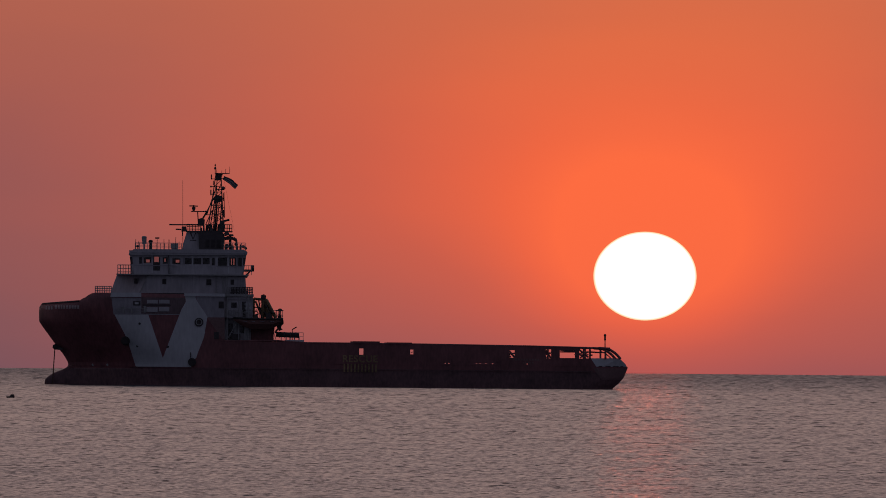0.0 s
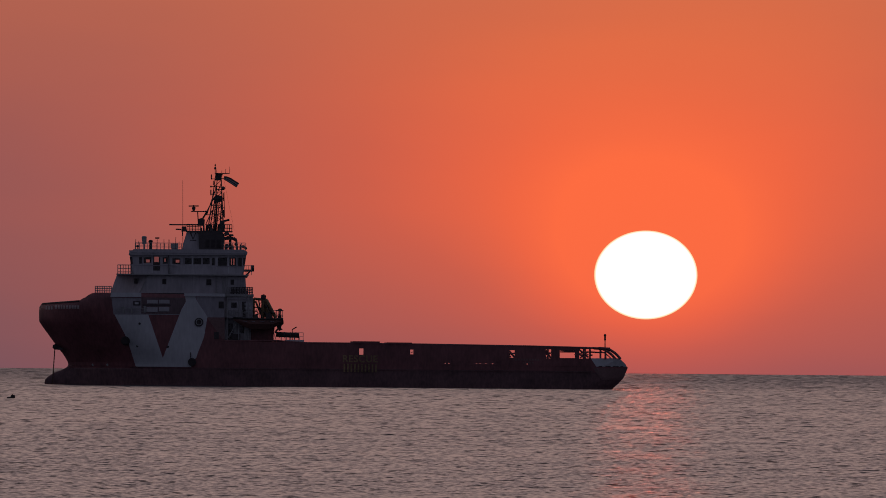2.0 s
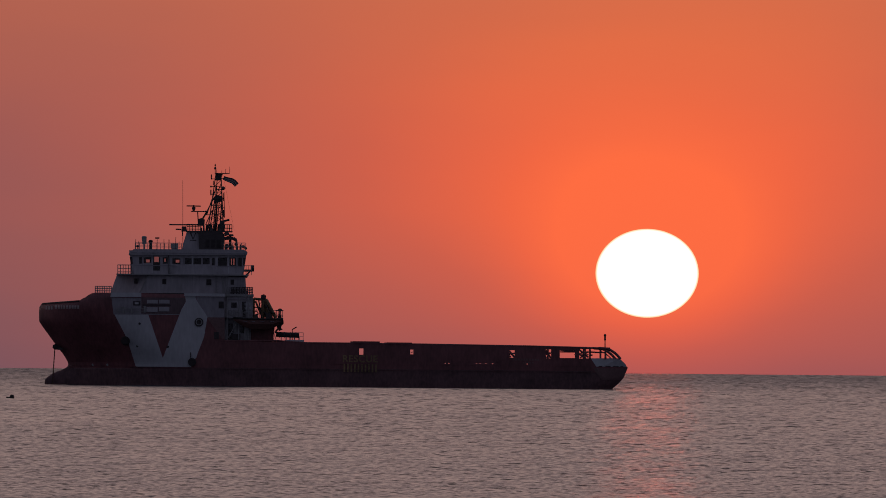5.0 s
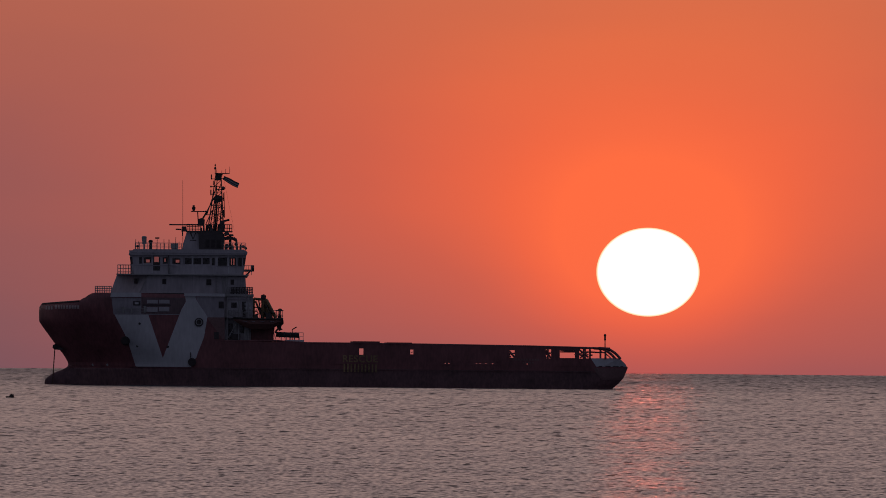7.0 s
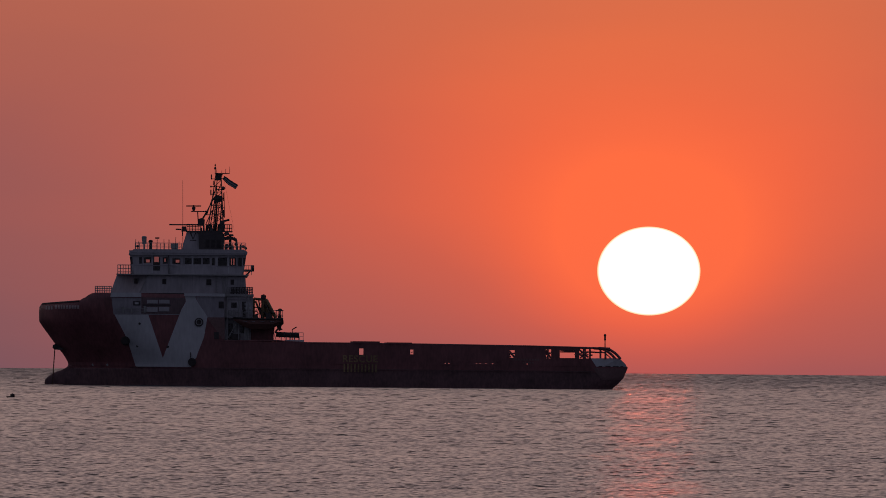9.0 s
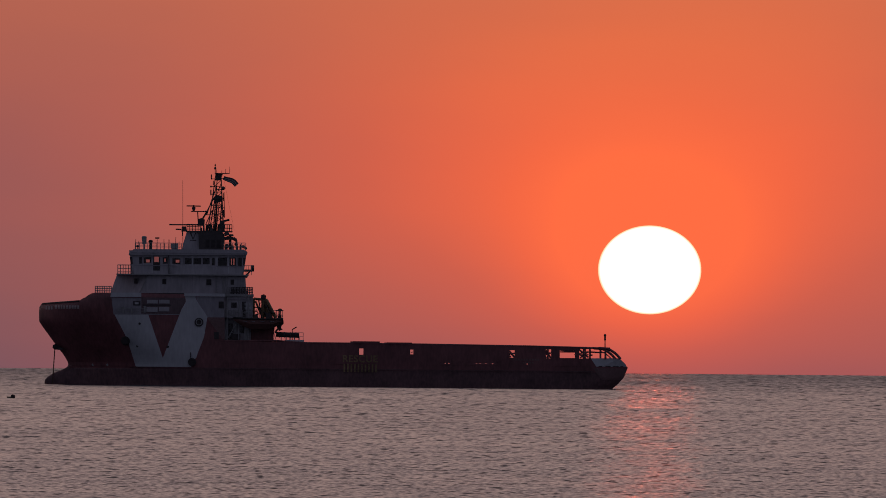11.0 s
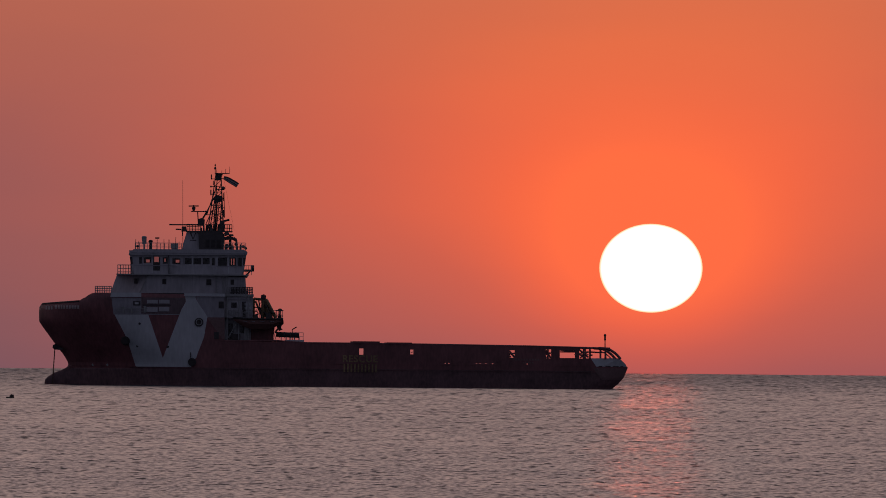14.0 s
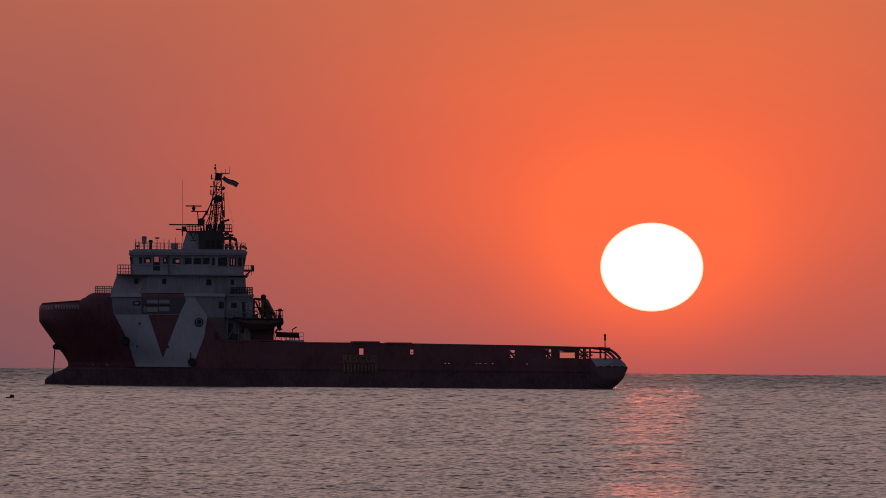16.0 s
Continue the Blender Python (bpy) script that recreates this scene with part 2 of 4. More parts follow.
def slab(pts, y0, y1, bm=None):
    """A side outline (x, z) carried across the ship from y0 to y1."""
    bm = bm or bmesh.new()
    a = [bm.verts.new((x, y0, z)) for x, z in pts]
    b = [bm.verts.new((x, y1, z)) for x, z in pts]
    bm.faces.new(a)
    bm.faces.new(b[::-1])
    for i in range(len(pts)):
        j = (i + 1) % len(pts)
        bm.faces.new((a[j], a[i], b[i], b[j]))
    return bm


def loft(rings, bm=None, caps=True):
    bm = bm or bmesh.new()
    vs = [[bm.verts.new(p) for p in r] for r in rings]
    n = len(rings[0])
    for a, b in zip(vs, vs[1:]):
        for i in range(n):
            j = (i + 1) % n
            bm.faces.new((a[i], a[j], b[j], b[i]))
    if caps:
        bm.faces.new(vs[0][::-1])
        bm.faces.new(vs[-1])
    return bm


def tube(p, q, r, r2=None, n=8, bm=None):
    bm = bm or bmesh.new()
    p, q = Vector(p), Vector(q)
    d = q - p
    m = Matrix.Translation((p + q) / 2) @ d.to_track_quat("Z", "Y").to_matrix().to_4x4()
    bmesh.ops.create_cone(bm, cap_ends=True, segments=n, radius1=r, radius2=r if r2 is None else r2, depth=d.length, matrix=m)
    return bm


def ball(c, rx, ry, rz, bm=None, u=14, v=9):
    bm = bm or bmesh.new()
    bmesh.ops.create_uvsphere(bm, u_segments=u, v_segments=v, radius=1, matrix=Matrix.Translation(c) @ Matrix.Diagonal((rx, ry, rz, 1)))
    return bm


def lerp_table(table, v):
    if v <= table[0][0]:
        return table[0][1]
    for (a, p), (b, q) in zip(table, table[1:]):
        if v <= b:
            return p + (q - p) * (v - a) / (b - a)
    return table[-1][1]


def wall(x0, x1, z0, top, y0, y1, holes, bm=None):
    """A plate from y0 to y1 thick with openings (x0, x1, z0, z1); top: height at x."""
    bm = bm or bmesh.new()
    xs = sorted({x0, x1, *(h[0] for h in holes), *(h[1] for h in holes)})
    zs = sorted({z0, *(h[2] for h in holes), *(h[3] for h in holes)})
    for a, b in zip(xs, xs[1:]):
        for i, z in enumerate(zs):
            last = i == len(zs) - 1
            mx, mz = (a + b) / 2, None if last else (z + zs[i + 1]) / 2
            if not last and any(h[0] < mx < h[1] and h[2] < mz < h[3] for h in holes):
                continue
            za, zb = (top(a), top(b)) if last else (zs[i + 1], zs[i + 1])
            slab([(a, z), (b, z), (b, zb), (a, za)], y0, y1, bm)
    return bm


# ---- the sea ----


def wave_field(n, c, seed, spread):
    """Heights of short-crested chop with unit deviation on n rows and c columns: crests lie across the rows' way."""
    rng = np.random.RandomState(seed)
    f = np.fft.rfft2(rng.normal(size=(n, c)))
    fy, fx = np.fft.fftfreq(n)[:, None], np.fft.rfftfreq(c)[None]
    # wave lengths along the view from 2.6 to 11 rows; crests some 4 columns long
    band = np.exp(-(np.log(np.abs(fy) * 4.2 + 1e-9) / 0.55) ** 2)
    band = band * np.exp(-(fx / spread) ** 2) + 0.30 * np.exp(-((fy / 0.045) ** 2 + (fx / 0.06) ** 2))
    h = np.fft.irfft2(f * band, s=(n, c))
    h = h / h.std()
    # gusts and slicks: patches of livelier and calmer water
    g = np.fft.irfft2(np.fft.rfft2(rng.normal(size=(n, c))) * np.exp(-((fy / 0.012) ** 2 + (fx / 0.012) ** 2)), s=(n, c))
    h = h * (1 + 0.20 * g / g.std()).clip(0.55, 1.5)
    return h + 0.06 * (h * h - 1)


def build_sea(seed, spread, around, label):
    """A wave train out to the horizon; its chop is modelled, finest where one can see single waves."""
    cols = 250
    r = 262.0 * np.exp(np.arange(0, math.log(3000 / 262.0), 0.0009))
    s = np.linspace(-1, 1, cols)
    R, A = np.meshgrid(r, s * 0.054, indexing="ij")
    x, y = R * np.sin(A), R * np.cos(A) - 1410.0
    # wave height grows with distance from the camera so that far waves still show
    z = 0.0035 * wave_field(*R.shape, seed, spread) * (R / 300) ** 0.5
    co = np.stack([x, y, z], -1).reshape(-1, 3)
    n, c = R.shape
    i = (np.arange(n - 1)[:, None] * c + np.arange(c - 1)[None]).reshape(-1)
    quads = np.stack([i, i + 1, i + c + 1, i + c], -1)
    # the open sea all round, a little under the wave crests
    m, base = 96, len(co)
    ang = np.arange(m) / m * 2 * np.pi
    ring = [np.stack([q * np.sin(ang), q * np.cos(ang) - 1410.0, np.full(m, -0.35)], -1) for q in (0.02, 60, 300, 1200, 2970)]
    co = np.concatenate([co] + ring) if around else co
    j = np.arange(m)
    extra = [np.stack([base + k * m + j, base + k * m + (j + 1) % m, base + (k + 1) * m + (j + 1) % m, base + (k + 1) * m + j], -1) for k in range(4)]
    quads = np.concatenate([quads] + extra if around else [quads])[:, ::-1]
    me = bpy.data.meshes.new("water")
    me.vertices.add(len(co))
    me.vertices.foreach_set("co", co.ravel())
    me.loops.add(quads.size)
    me.loops.foreach_set("vertex_index", quads.ravel().astype(np.int32))
    me.polygons.add(len(quads))
    me.polygons.foreach_set("loop_start", np.arange(0, quads.size, 4, dtype=np.int32))
    me.polygons.foreach_set("use_smooth", np.ones(len(quads), dtype=bool))
    me.update(calc_edges=True)
    # grain follows bearing and distance from the camera, to keep its size in view
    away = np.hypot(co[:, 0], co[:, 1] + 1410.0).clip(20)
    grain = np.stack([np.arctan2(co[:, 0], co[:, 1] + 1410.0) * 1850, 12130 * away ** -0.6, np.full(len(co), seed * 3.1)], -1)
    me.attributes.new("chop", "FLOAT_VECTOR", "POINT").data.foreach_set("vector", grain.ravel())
    me.materials.append(WATER)
    return tagged(new("water", me), label, "sea", kind="structure")


sea = build_sea(7, 0.13, True, "rippled mauve-grey sea under a low sun")
ripples = build_sea(23, 0.20, False, "fine cross ripples running over the sea")

sun_disc = part("sun", ball((0, 0, 0), 23.35, 8, 20.1, u=96, v=48), sun_material())
fire = bpy.data.materials.new("sun_core")
fire.use_nodes = True
fire.node_tree.nodes.clear()
glow, surface = fire.node_tree.nodes.new("ShaderNodeEmission"), fire.node_tree.nodes.new("ShaderNodeOutputMaterial")
glow.inputs[0].default_value, glow.inputs[1].default_value = (1.0, 0.14, 0.07, 1), 1050.0
fire.node_tree.links.new(glow.outputs[0], surface.inputs[0])
sun_disc.data.materials.append(fire)
for p in sun_disc.data.polygons:
    p.use_smooth = True
    p.material_index = 1 if math.hypot(p.center.x / 23.35, p.center.z / 20.1) < 0.86 and p.center.y < 0 else 0
tagged(sun_disc, "white-hot flattened sun disc low over the sea", "sun")

# ---- the ship ----
ship = empty("ship")
SHIP_AT = pose(-13.77 - 0.21, 0, 0, 0, 0, 1.5)
ship.matrix_basis = SHIP_AT
tagged(ship, "red and white offshore supply ship lying at anchor", "ship")
BEAM = 8.0
DECK_Z = 2.70
STEM = [(-36.32, -1.57), (-36.69, 0.01), (-36.62, 0.44), (-36.27, 0.80), (-35.55, 1.31), (-34.48, 1.68), (-33.84, 2.04), (-33.66, 2.33), (-33.77, 2.76), (-34.28, 3.62), (-34.86, 4.26), (-35.59, 5.26), (-37.44, 7.76), (-37.49, 8.98), (-37.43, 9.84), (-37.14, 10.13), (-36.86, 11.35)]
STERN = [(35.05, -0.93), (35.54, -0.07), (36.26, 0.51), (36.97, 1.31), (37.46, 2.54), (37.45, 3.40)]
STEM_T = [(z, x - 0.09) for x, z in STEM]
STERN_T = [(z, x) for x, z in STERN]
FORE = -33.69


def half_beam(x, z):
    """Half the ship's breadth at x along it and z over the water."""
    xs, xe = lerp_table(STEM_T, z), lerp_table(STERN_T, z)
    length = lerp_table([(0, 19), (3, 17), (10, 10.5)], z)
    x0 = xs if z > 2.1 else FORE
    t = min(max((x - x0) / length, 0), 1)
    b = BEAM * (1 - (1 - t) ** 2.3)
    if z <= 2.1:
        u = min(max((x - xs) / 6, 0), 1)
        b = max(b, 1.3 * math.sqrt(u))
    back = max(0, (x - (xe - 4.0)) / 4.0)
    return b * (1 - 0.16 * back * back)


def side_y(x, z, off=0.0):
    return -half_beam(x, z) - off


def hull_mesh(z_levels, xe_of, cols, top=None):
    """Plating lofted level by level; ring of port points then starboard ones."""
    bm = bmesh.new()
    rings = []
    for k, v in enumerate(z_levels):
        port, star = [], []
        for s in cols:
            z = v
            for _ in range(2):
                xs = lerp_table(STEM_T, z)
                x = xs + s * (xe_of(z) - xs)
                if top and v > 8.4:
                    z = 8.4 + (v - 8.4) / (z_levels[-1] - 8.4) * (top(x) - 8.4)
            b = half_beam(x, z)
            port.append(bm.verts.new((x, -b, z)))
            star.append(bm.verts.new((x, b, z)))
        rings.append((port, star))
    for (p0, s0), (p1, s1) in zip(rings, rings[1:]):
        for i in range(len(cols) - 1):
            bm.faces.new((p0[i], p0[i + 1], p1[i + 1], p1[i]))
            bm.faces.new((s0[i + 1], s0[i], s1[i], s1[i + 1]))
        bm.faces.new((p0[-1], s0[-1], s1[-1], p1[-1]))
        if (p0[0].co - s0[0].co).length > 1e-4:
            bm.faces.new((s0[0], p0[0], p1[0], s1[0]))
    p, s = rings[-1]
    for i in range(len(cols) - 1):
        bm.faces.new((p[i], p[i + 1], s[i + 1], s[i]))
    bmesh.ops.remove_doubles(bm, verts=bm.verts[:], dist=1e-4)
    return bm


BOW_COLS = [(i / 26) ** 1.6 * 0.26 for i in range(27)]
COLS = BOW_COLS + [0.26 + 0.66 * (i + 1) / 12 for i in range(12)] + [0.92 + 0.08 * (i + 1) / 6 for i in range(6)]
BOOT_Z = 1.95
bottom = part("hull_bottom", hull_mesh([-1.2, -0.5, 0, 0.2, 0.4, 0.6, 0.8, 1.0, 1.25, 1.5, 1.75, BOOT_Z], lambda z: lerp_table(STERN_T, z), COLS), BOOT, ship, "dark red-brown boot topping and bulb")
part("hull_side", hull_mesh([BOOT_Z, 2.1, 2.3, 2.5, DECK_Z], lambda z: lerp_table(STERN_T, z), COLS), RED, ship, "dark red hull plating")
FC_TOP = [(-38.15, 10.05), (-36.71, 10.13), (-32.41, 10.46), (-32.19, 10.68), (-31.91, 10.82), (-31.55, 10.97), (-31.12, 11.33), (-30.48, 11.55), (-28.11, 11.54), (-13.96, 11.41)]
FC_END = -13.94
fc_cols = [(i / 70) ** 1.3 for i in range(71)]
bow = part("forecastle", hull_mesh([DECK_Z + (8.0) * i / 14 for i in range(15)], lambda z: FC_END, fc_cols, lambda x: lerp_table(FC_TOP, x)), RED, ship, "tall flared dark red bow plating")

for ob in (bottom, bow):
    for p in ob.data.polygons:
        p.use_smooth = p.center.x < -18 and abs(p.normal.z) < 0.9

BUOY_AT = (-37.02, -461.27, 0.0)

# ---- paint on the plating ----


def paint(name, left, right, z0, z1, mt, parent, off=0.03, nx=14, nz=14, label=""):
    """A painted field that follows the plating; left and right: x of its edges by height."""
    bm = bmesh.new()
    grid = []
    for j in range(nz + 1):
        z = z0 + (z1 - z0) * j / nz
        a, b = lerp_table(left, z), lerp_table(right, z)
        grid.append([bm.verts.new((a + (b - a) * i / nx, side_y(a + (b - a) * i / nx, z, off), z)) for i in range(nx + 1)])
    for r0, r1 in zip(grid, grid[1:]):
        for i in range(nx):
            bm.faces.new((r0[i], r0[i + 1], r1[i + 1], r1[i]))
    return part(name, bm, mt, parent, label)


def table(*pts):
    return sorted((z, x) for x, z in pts)


LEG_L = table((-28.01, 8.99), (-27.14, 7.35), (-26.26, 5.70), (-25.15, 2.19))
LEG_R = table((-16.09, 8.59), (-16.50, 6.00), (-17.55, 3.27), (-18.12, 2.26))
V_IN_L = table((-23.63, 8.88), (-21.71, 3.30))
V_IN_R = table((-21.71, 3.30), (-19.40, 9.50), (-18.83, 10.51), (-18.99, 11.44))
paint("white_marking", LEG_L, V_IN_L, 3.27, 8.79, WHITE, ship, label="white slanted bar of hull paint")
paint("white_marking", V_IN_R, table((-16.09, 8.59), (-17.62, 10.88), (-17.62, 11.45), (-16.50, 6.00), (-17.27, 3.99), (-17.48, 3.34)), 3.32, 11.37, WHITE, ship, nz=26, label="white slanted bar of hull paint")
paint("white_marking", LEG_L, LEG_R, 2.19, 3.35, WHITE, ship, nx=24, nz=4, label="white foot of the hull marking")
# no hollow here: the recess's shade is put into the paint
paint("mooring_recess_shade", table((-28.32, 10.93), (-28.01, 8.77)), table((-24.51, 10.96), (-24.49, 8.81)), 8.79, 10.94, SHADED_WHITE, ship, nx=10, nz=4, label="flat field in shaded white for the mooring recess")
# painted on the flat plating; its dark tint is the recess's shade
paint("recess_back_shade", [(0, -24.50)], [(z, x - 0.06) for z, x in V_IN_R], 8.90, 10.98, RECESS_MAUVE, ship, nz=8, label="flat mauve field for the shaded back of the mooring recess")
paint("recess_sill", [(0, -27.95)], [(0, -19.72)], 8.80, 8.90, SHADED_WHITE, ship, off=0.06, nx=20, nz=1, label="pale sill along the recess")
paint("deck_edge", table((-28.46, 10.92), (-28.39, 11.43)), table((-24.51, 10.96), (-24.52, 11.46)), 11.01, 11.57, WHITE, ship, off=0.25, nz=2, label="white deck edge strip")
paint("deck_edge", table((-19.06, 11.44), (-19.06, 11.15)), table((-13.89, 11.48), (-13.89, 11.20)), 11.17, 11.56, WHITE, ship, off=0.25, nz=2, label="white deck edge strip")
# the dimmer light on this deckhouse side is in the paint tone
paint("house_side", table((-16.09, 8.52), (-17.55, 10.88), (-17.55, 11.09)), table((-13.96, 11.12), (-13.93, 8.54)), 8.53, 11.11, SHADED_WHITE, ship, off=0.012, nz=8, label="side plating of the deckhouse in shaded white")
# flat field: its dark tint stands for shade in the recessed house side
paint("side_recess_shade", table((-16.16, 8.52), (-14.13, 5.74)), table((-13.90, 8.54), (-13.87, 5.74)), 5.74, 8.53, FAINT, ship, off=0.02, nz=8, label="flat field with a slanting edge, tinted as a shaded recess")
paint("rubbing_strake", table((-25.87, 1.83), (-25.87, 2.04)), table((33.01, 1.78), (33.01, 1.99)), 1.99, 2.13, BOOT, ship, off=0.12, nx=40, nz=1)
for i, (a, b) in enumerate(((80, 83), (84.5, 88), (89.5, 92.5), (97, 100.5), (102, 105.5), (107, 110), (111.5, 115), (116.5, 120), (121.5, 125), (126.5, 130), (131.5, 135), (136.5, 140))):
    x0, x1 = -36.71 + (a - 80) * 0.0718, -36.71 + (b - 80) * 0.0718
    zt = 9.83 + (0.10 if i > 2 else 0.0) - 0.02
    paint("name_bar", [(0, x0)], [(0, x1)], zt - 0.44, zt, WORN, ship, nx=2, nz=2, label="small pale grey bar of lettering")
for i in range(10):
    x0 = 22.73 + i * 0.355
    paint("name_bar", [(0, x0)], [(0, x0 + 0.22)], 3.39, 3.64, FAINT, ship, nx=1, nz=1, label="small pale grey bar of lettering")
for i in range(5):
    x0 = 24.03 + i * 0.30
    paint("name_bar", [(0, x0)], [(0, x0 + 0.19)], 3.03, 3.17, FAINT, ship, nx=1, nz=1, label="small pale grey bar of lettering")
for x, z in ((-30.61, 2.36), (-28.74, 2.38), (-24.70, 7.65), (-24.96, 4.78), (-21.08, 4.74)):
    dark = z > 3.5 or x > -25.89
    part("scupper", tube((x, side_y(x, z, -0.1), z), (x, side_y(x, z, 0.06), z), 0.16, n=10), DARK if dark else GREY, ship)

# yellow rescue zone on the cargo rail
font = bpy.data.curves.new("lettering", "FONT")
font.body, font.size, font.extrude, font.align_x = "RESCUE", 1.22, 0.01, "CENTER"
font.space_character, font.offset = 1.08, 0.035
font.materials.append(YELLOW)
lettering = new("lettering", font)
lettering.parent = ship
lettering.matrix_basis = pose(3.34, -8.03, 3.02, 90, 0, 0)
tagged(lettering, "faded yellow capital lettering")
for i in range(10):
    x0 = 1.27 + i * 0.447
    part("yellow_bar", box(x0, x0 + 0.2, -8.16, -7.9, 1.73, 2.77), YELLOW, ship, "faded yellow vertical bar")

# ---- bow gear ----
bm = bmesh.new()
rim = [-37.1 + 4.7 * i / 24 for i in range(25)]
for a, b in zip(rim, rim[1:]):
    za, zb = lerp_table(FC_TOP, a), lerp_table(FC_TOP, b)
    tube((a, side_y(a, za, 0.02), za), (b, side_y(b, zb, 0.02), zb), 0.11, n=6, bm=bm)
part("bulwark_rim", bm, DARK, ship, "dark rounded rim of the bow bulwark")
x, z = (-26.47, 5.48)
part("fender", tube((x, side_y(x, z, -0.2), z), (x, side_y(x, z, 0.55), z), 0.62, 0.5, 16), BLACK, ship, "round black rubber fender")
x, z = (-17.98, 2.83)
part("fender", tube((x, side_y(x, z, -0.2), z), (x, side_y(x, z, 0.5), z), 0.56, 0.48, 16), BLACK, ship, "round black rubber fender")
x, z = (-17.16, 7.90)
fair = part("fairlead", tube((x, -8.14, z), (x, -7.9, z), 0.56, n=20), DARK, ship, "dark round mooring fairlead")
bm = bmesh.new()
for i in range(16):
    a, b = i / 16 * 6.2832, (i + 1) / 16 * 6.2832
    tube((x + 0.36 * math.cos(a), -8.16, z + 0.36 * math.sin(a)), (x + 0.36 * math.cos(b), -8.16, z + 0.36 * math.sin(b)), 0.06, n=6, bm=bm)
part("ring", bm, GREY, fair)
x, z = (-18.20, 3.55)
part("bracket", box(x - 0.05, x + 0.05, -8.3, -7.9, z - 0.3, z + 0.5), DARK, ship)

ax, az = (-35.30, 4.54)
anchor = part("anchor", slab([(ax - 0.45, az + 0.3), (ax - 0.1, az + 0.45), (ax + 0.5, az + 0.15), (ax + 0.65, az - 0.28), (ax - 0.2, az - 0.30), (ax - 0.5, az - 0.05)], -0.9, 0.5), BLACK, ship, "dark stowed anchor at the stem")
part("shank", tube((ax + 0.3, -0.2, az - 0.2), (ax + 0.6, -0.2, az + 0.6), 0.14, n=8), BLACK, anchor)
part("fluke", slab([(ax + 0.1, az - 0.35), (ax + 0.75, az - 0.30), (ax + 0.95, az - 0.05), (ax + 0.4, az)], -1.2, -0.8), DARK, anchor)
c0, c1 = Vector((-35.51, -0.5, 4.26)), Vector((-35.77, -0.9, -0.3))
links = 22
for i in range(links):
    p, q = c0.lerp(c1, i / links), c0.lerp(c1, (i + 1.25) / links)
    part("chain_link", tube(p, q, 0.075 if i % 2 else 0.05, n=6), RUST, ship)


# ---- railings ----


def railing(x0, x1, z0, z1, y, posts, bars=3, r=0.029, z0b=None, mt=None):
    """Bars from x0 to x1 at height z0..z1 with posts of their own."""
    z0b = z0 if z0b is None else z0b
    h = z1 - z0
    bm = bmesh.new()
    for i in range(bars):
        k = h * (i + 1) / bars
        tube((x0, y, z0 + k), (x1, y, z0b + k), r, n=5, bm=bm)
    mt = mt or STEEL
    rail = part("railing", bm, mt, ship, "thin steel railing")
    for i in range(posts):
        u = i / (posts - 1)
        x, z = x0 + (x1 - x0) * u, z0 + (z0b - z0) * u
        part("post", tube((x, y, z), (x, y, z + h), r * 1.2, n=5), mt, rail)
    return rail


for y in (-6.6, 6.6):
    railing(-30.41, -28.33, 11.53, 12.39, y * 0.72, 8)
for y in (-4.6, 4.0):
    railing(-27.56, -25.84, 13.81, 15.14, y, 6)
for y in (-6.7, 6.7):
    railing(-25.36, -19.47, 17.15, 17.94, y, 12, 2)
    railing(-14.09, -11.29, 17.10, 18.03, y, 6, 2)
    railing(-12.89, -10.38, 11.43, 12.37, y, 9)
for y in (-2.2, 2.2):
    railing(-18.78, -16.98, 19.51, 20.41, y, 6, 3, mt=DARK)
    railing(-14.25, -13.03, 19.51, 20.41, y, 5, 2, mt=DARK)
railing(-6.16, -3.86, 5.68, 6.68, -5.2, 5, 2)
railing(-10.21, -6.54, 8.52, 9.49, -5.6, 6, 2)

# ---- accommodation ----


def house(name, xf0, xf1, xc0, xc1, xa0, xa1, z0, z1, wf, w, mt, label=""):
    """A deckhouse with cut front corners: front, corner and aft x at the foot and at the head."""
    ring = lambda f, c, a, z: [(f, -wf, z), (c, -w, z), (a, -w, z), (a, w, z), (c, w, z), (f, wf, z)]
    return part(name, loft([ring(xf0, xc0, xa0, z0), ring(xf1, xc1, xa1, z1)]), mt, ship, label)


quarters = house("accommodation", -28.46, -27.62, -24.73, -23.68, -11.17, -11.31, 11.55, 13.93, 4.2, 7.3, HOUSE, "white accommodation block with small ports")
# solid dark block in place of the shade in the gap
house("gap_shade_block", -28.03, -28.03, -24.52, -24.52, -11.59, -11.59, 11.21, 11.64, 4.0, 7.1, DARK, "dark block for the shaded gap under the accommodation")
for px0, px1, y0, y1 in ((-21.87, -21.37, 12.71, 13.35), (-16.27, -15.63, 12.62, 13.37), (-13.18, -12.75, 12.71, 13.36)):
    w = part("window", box(px0, px1, -7.36, -7.2, y0, y1), DARK, quarters)
    part("pane", box(px0 + 0.07, px1 - 0.07, -7.39, -7.33, y0 + 0.07, y1 - 0.07), GLASS, w)
w = part("window", box(-25.46, -25.00, -6.75, -6.2, 12.75, 13.39), DARK, quarters)
part("drain_pipe", tube((-23.68, -7.4, 13.91), (-24.73, -7.4, 11.53), 0.06, n=6), GREY, quarters)
part("ledge", box(-27.70, -10.90, -7.95, 7.95, 13.84, 13.99), GREY, quarters, "grey deck edge")
for px in (-19.50, -14.98, -13.90):
    part("seam", box(px, px + 0.06, -7.34, -7.25, 11.67, 13.82), GREY, quarters)

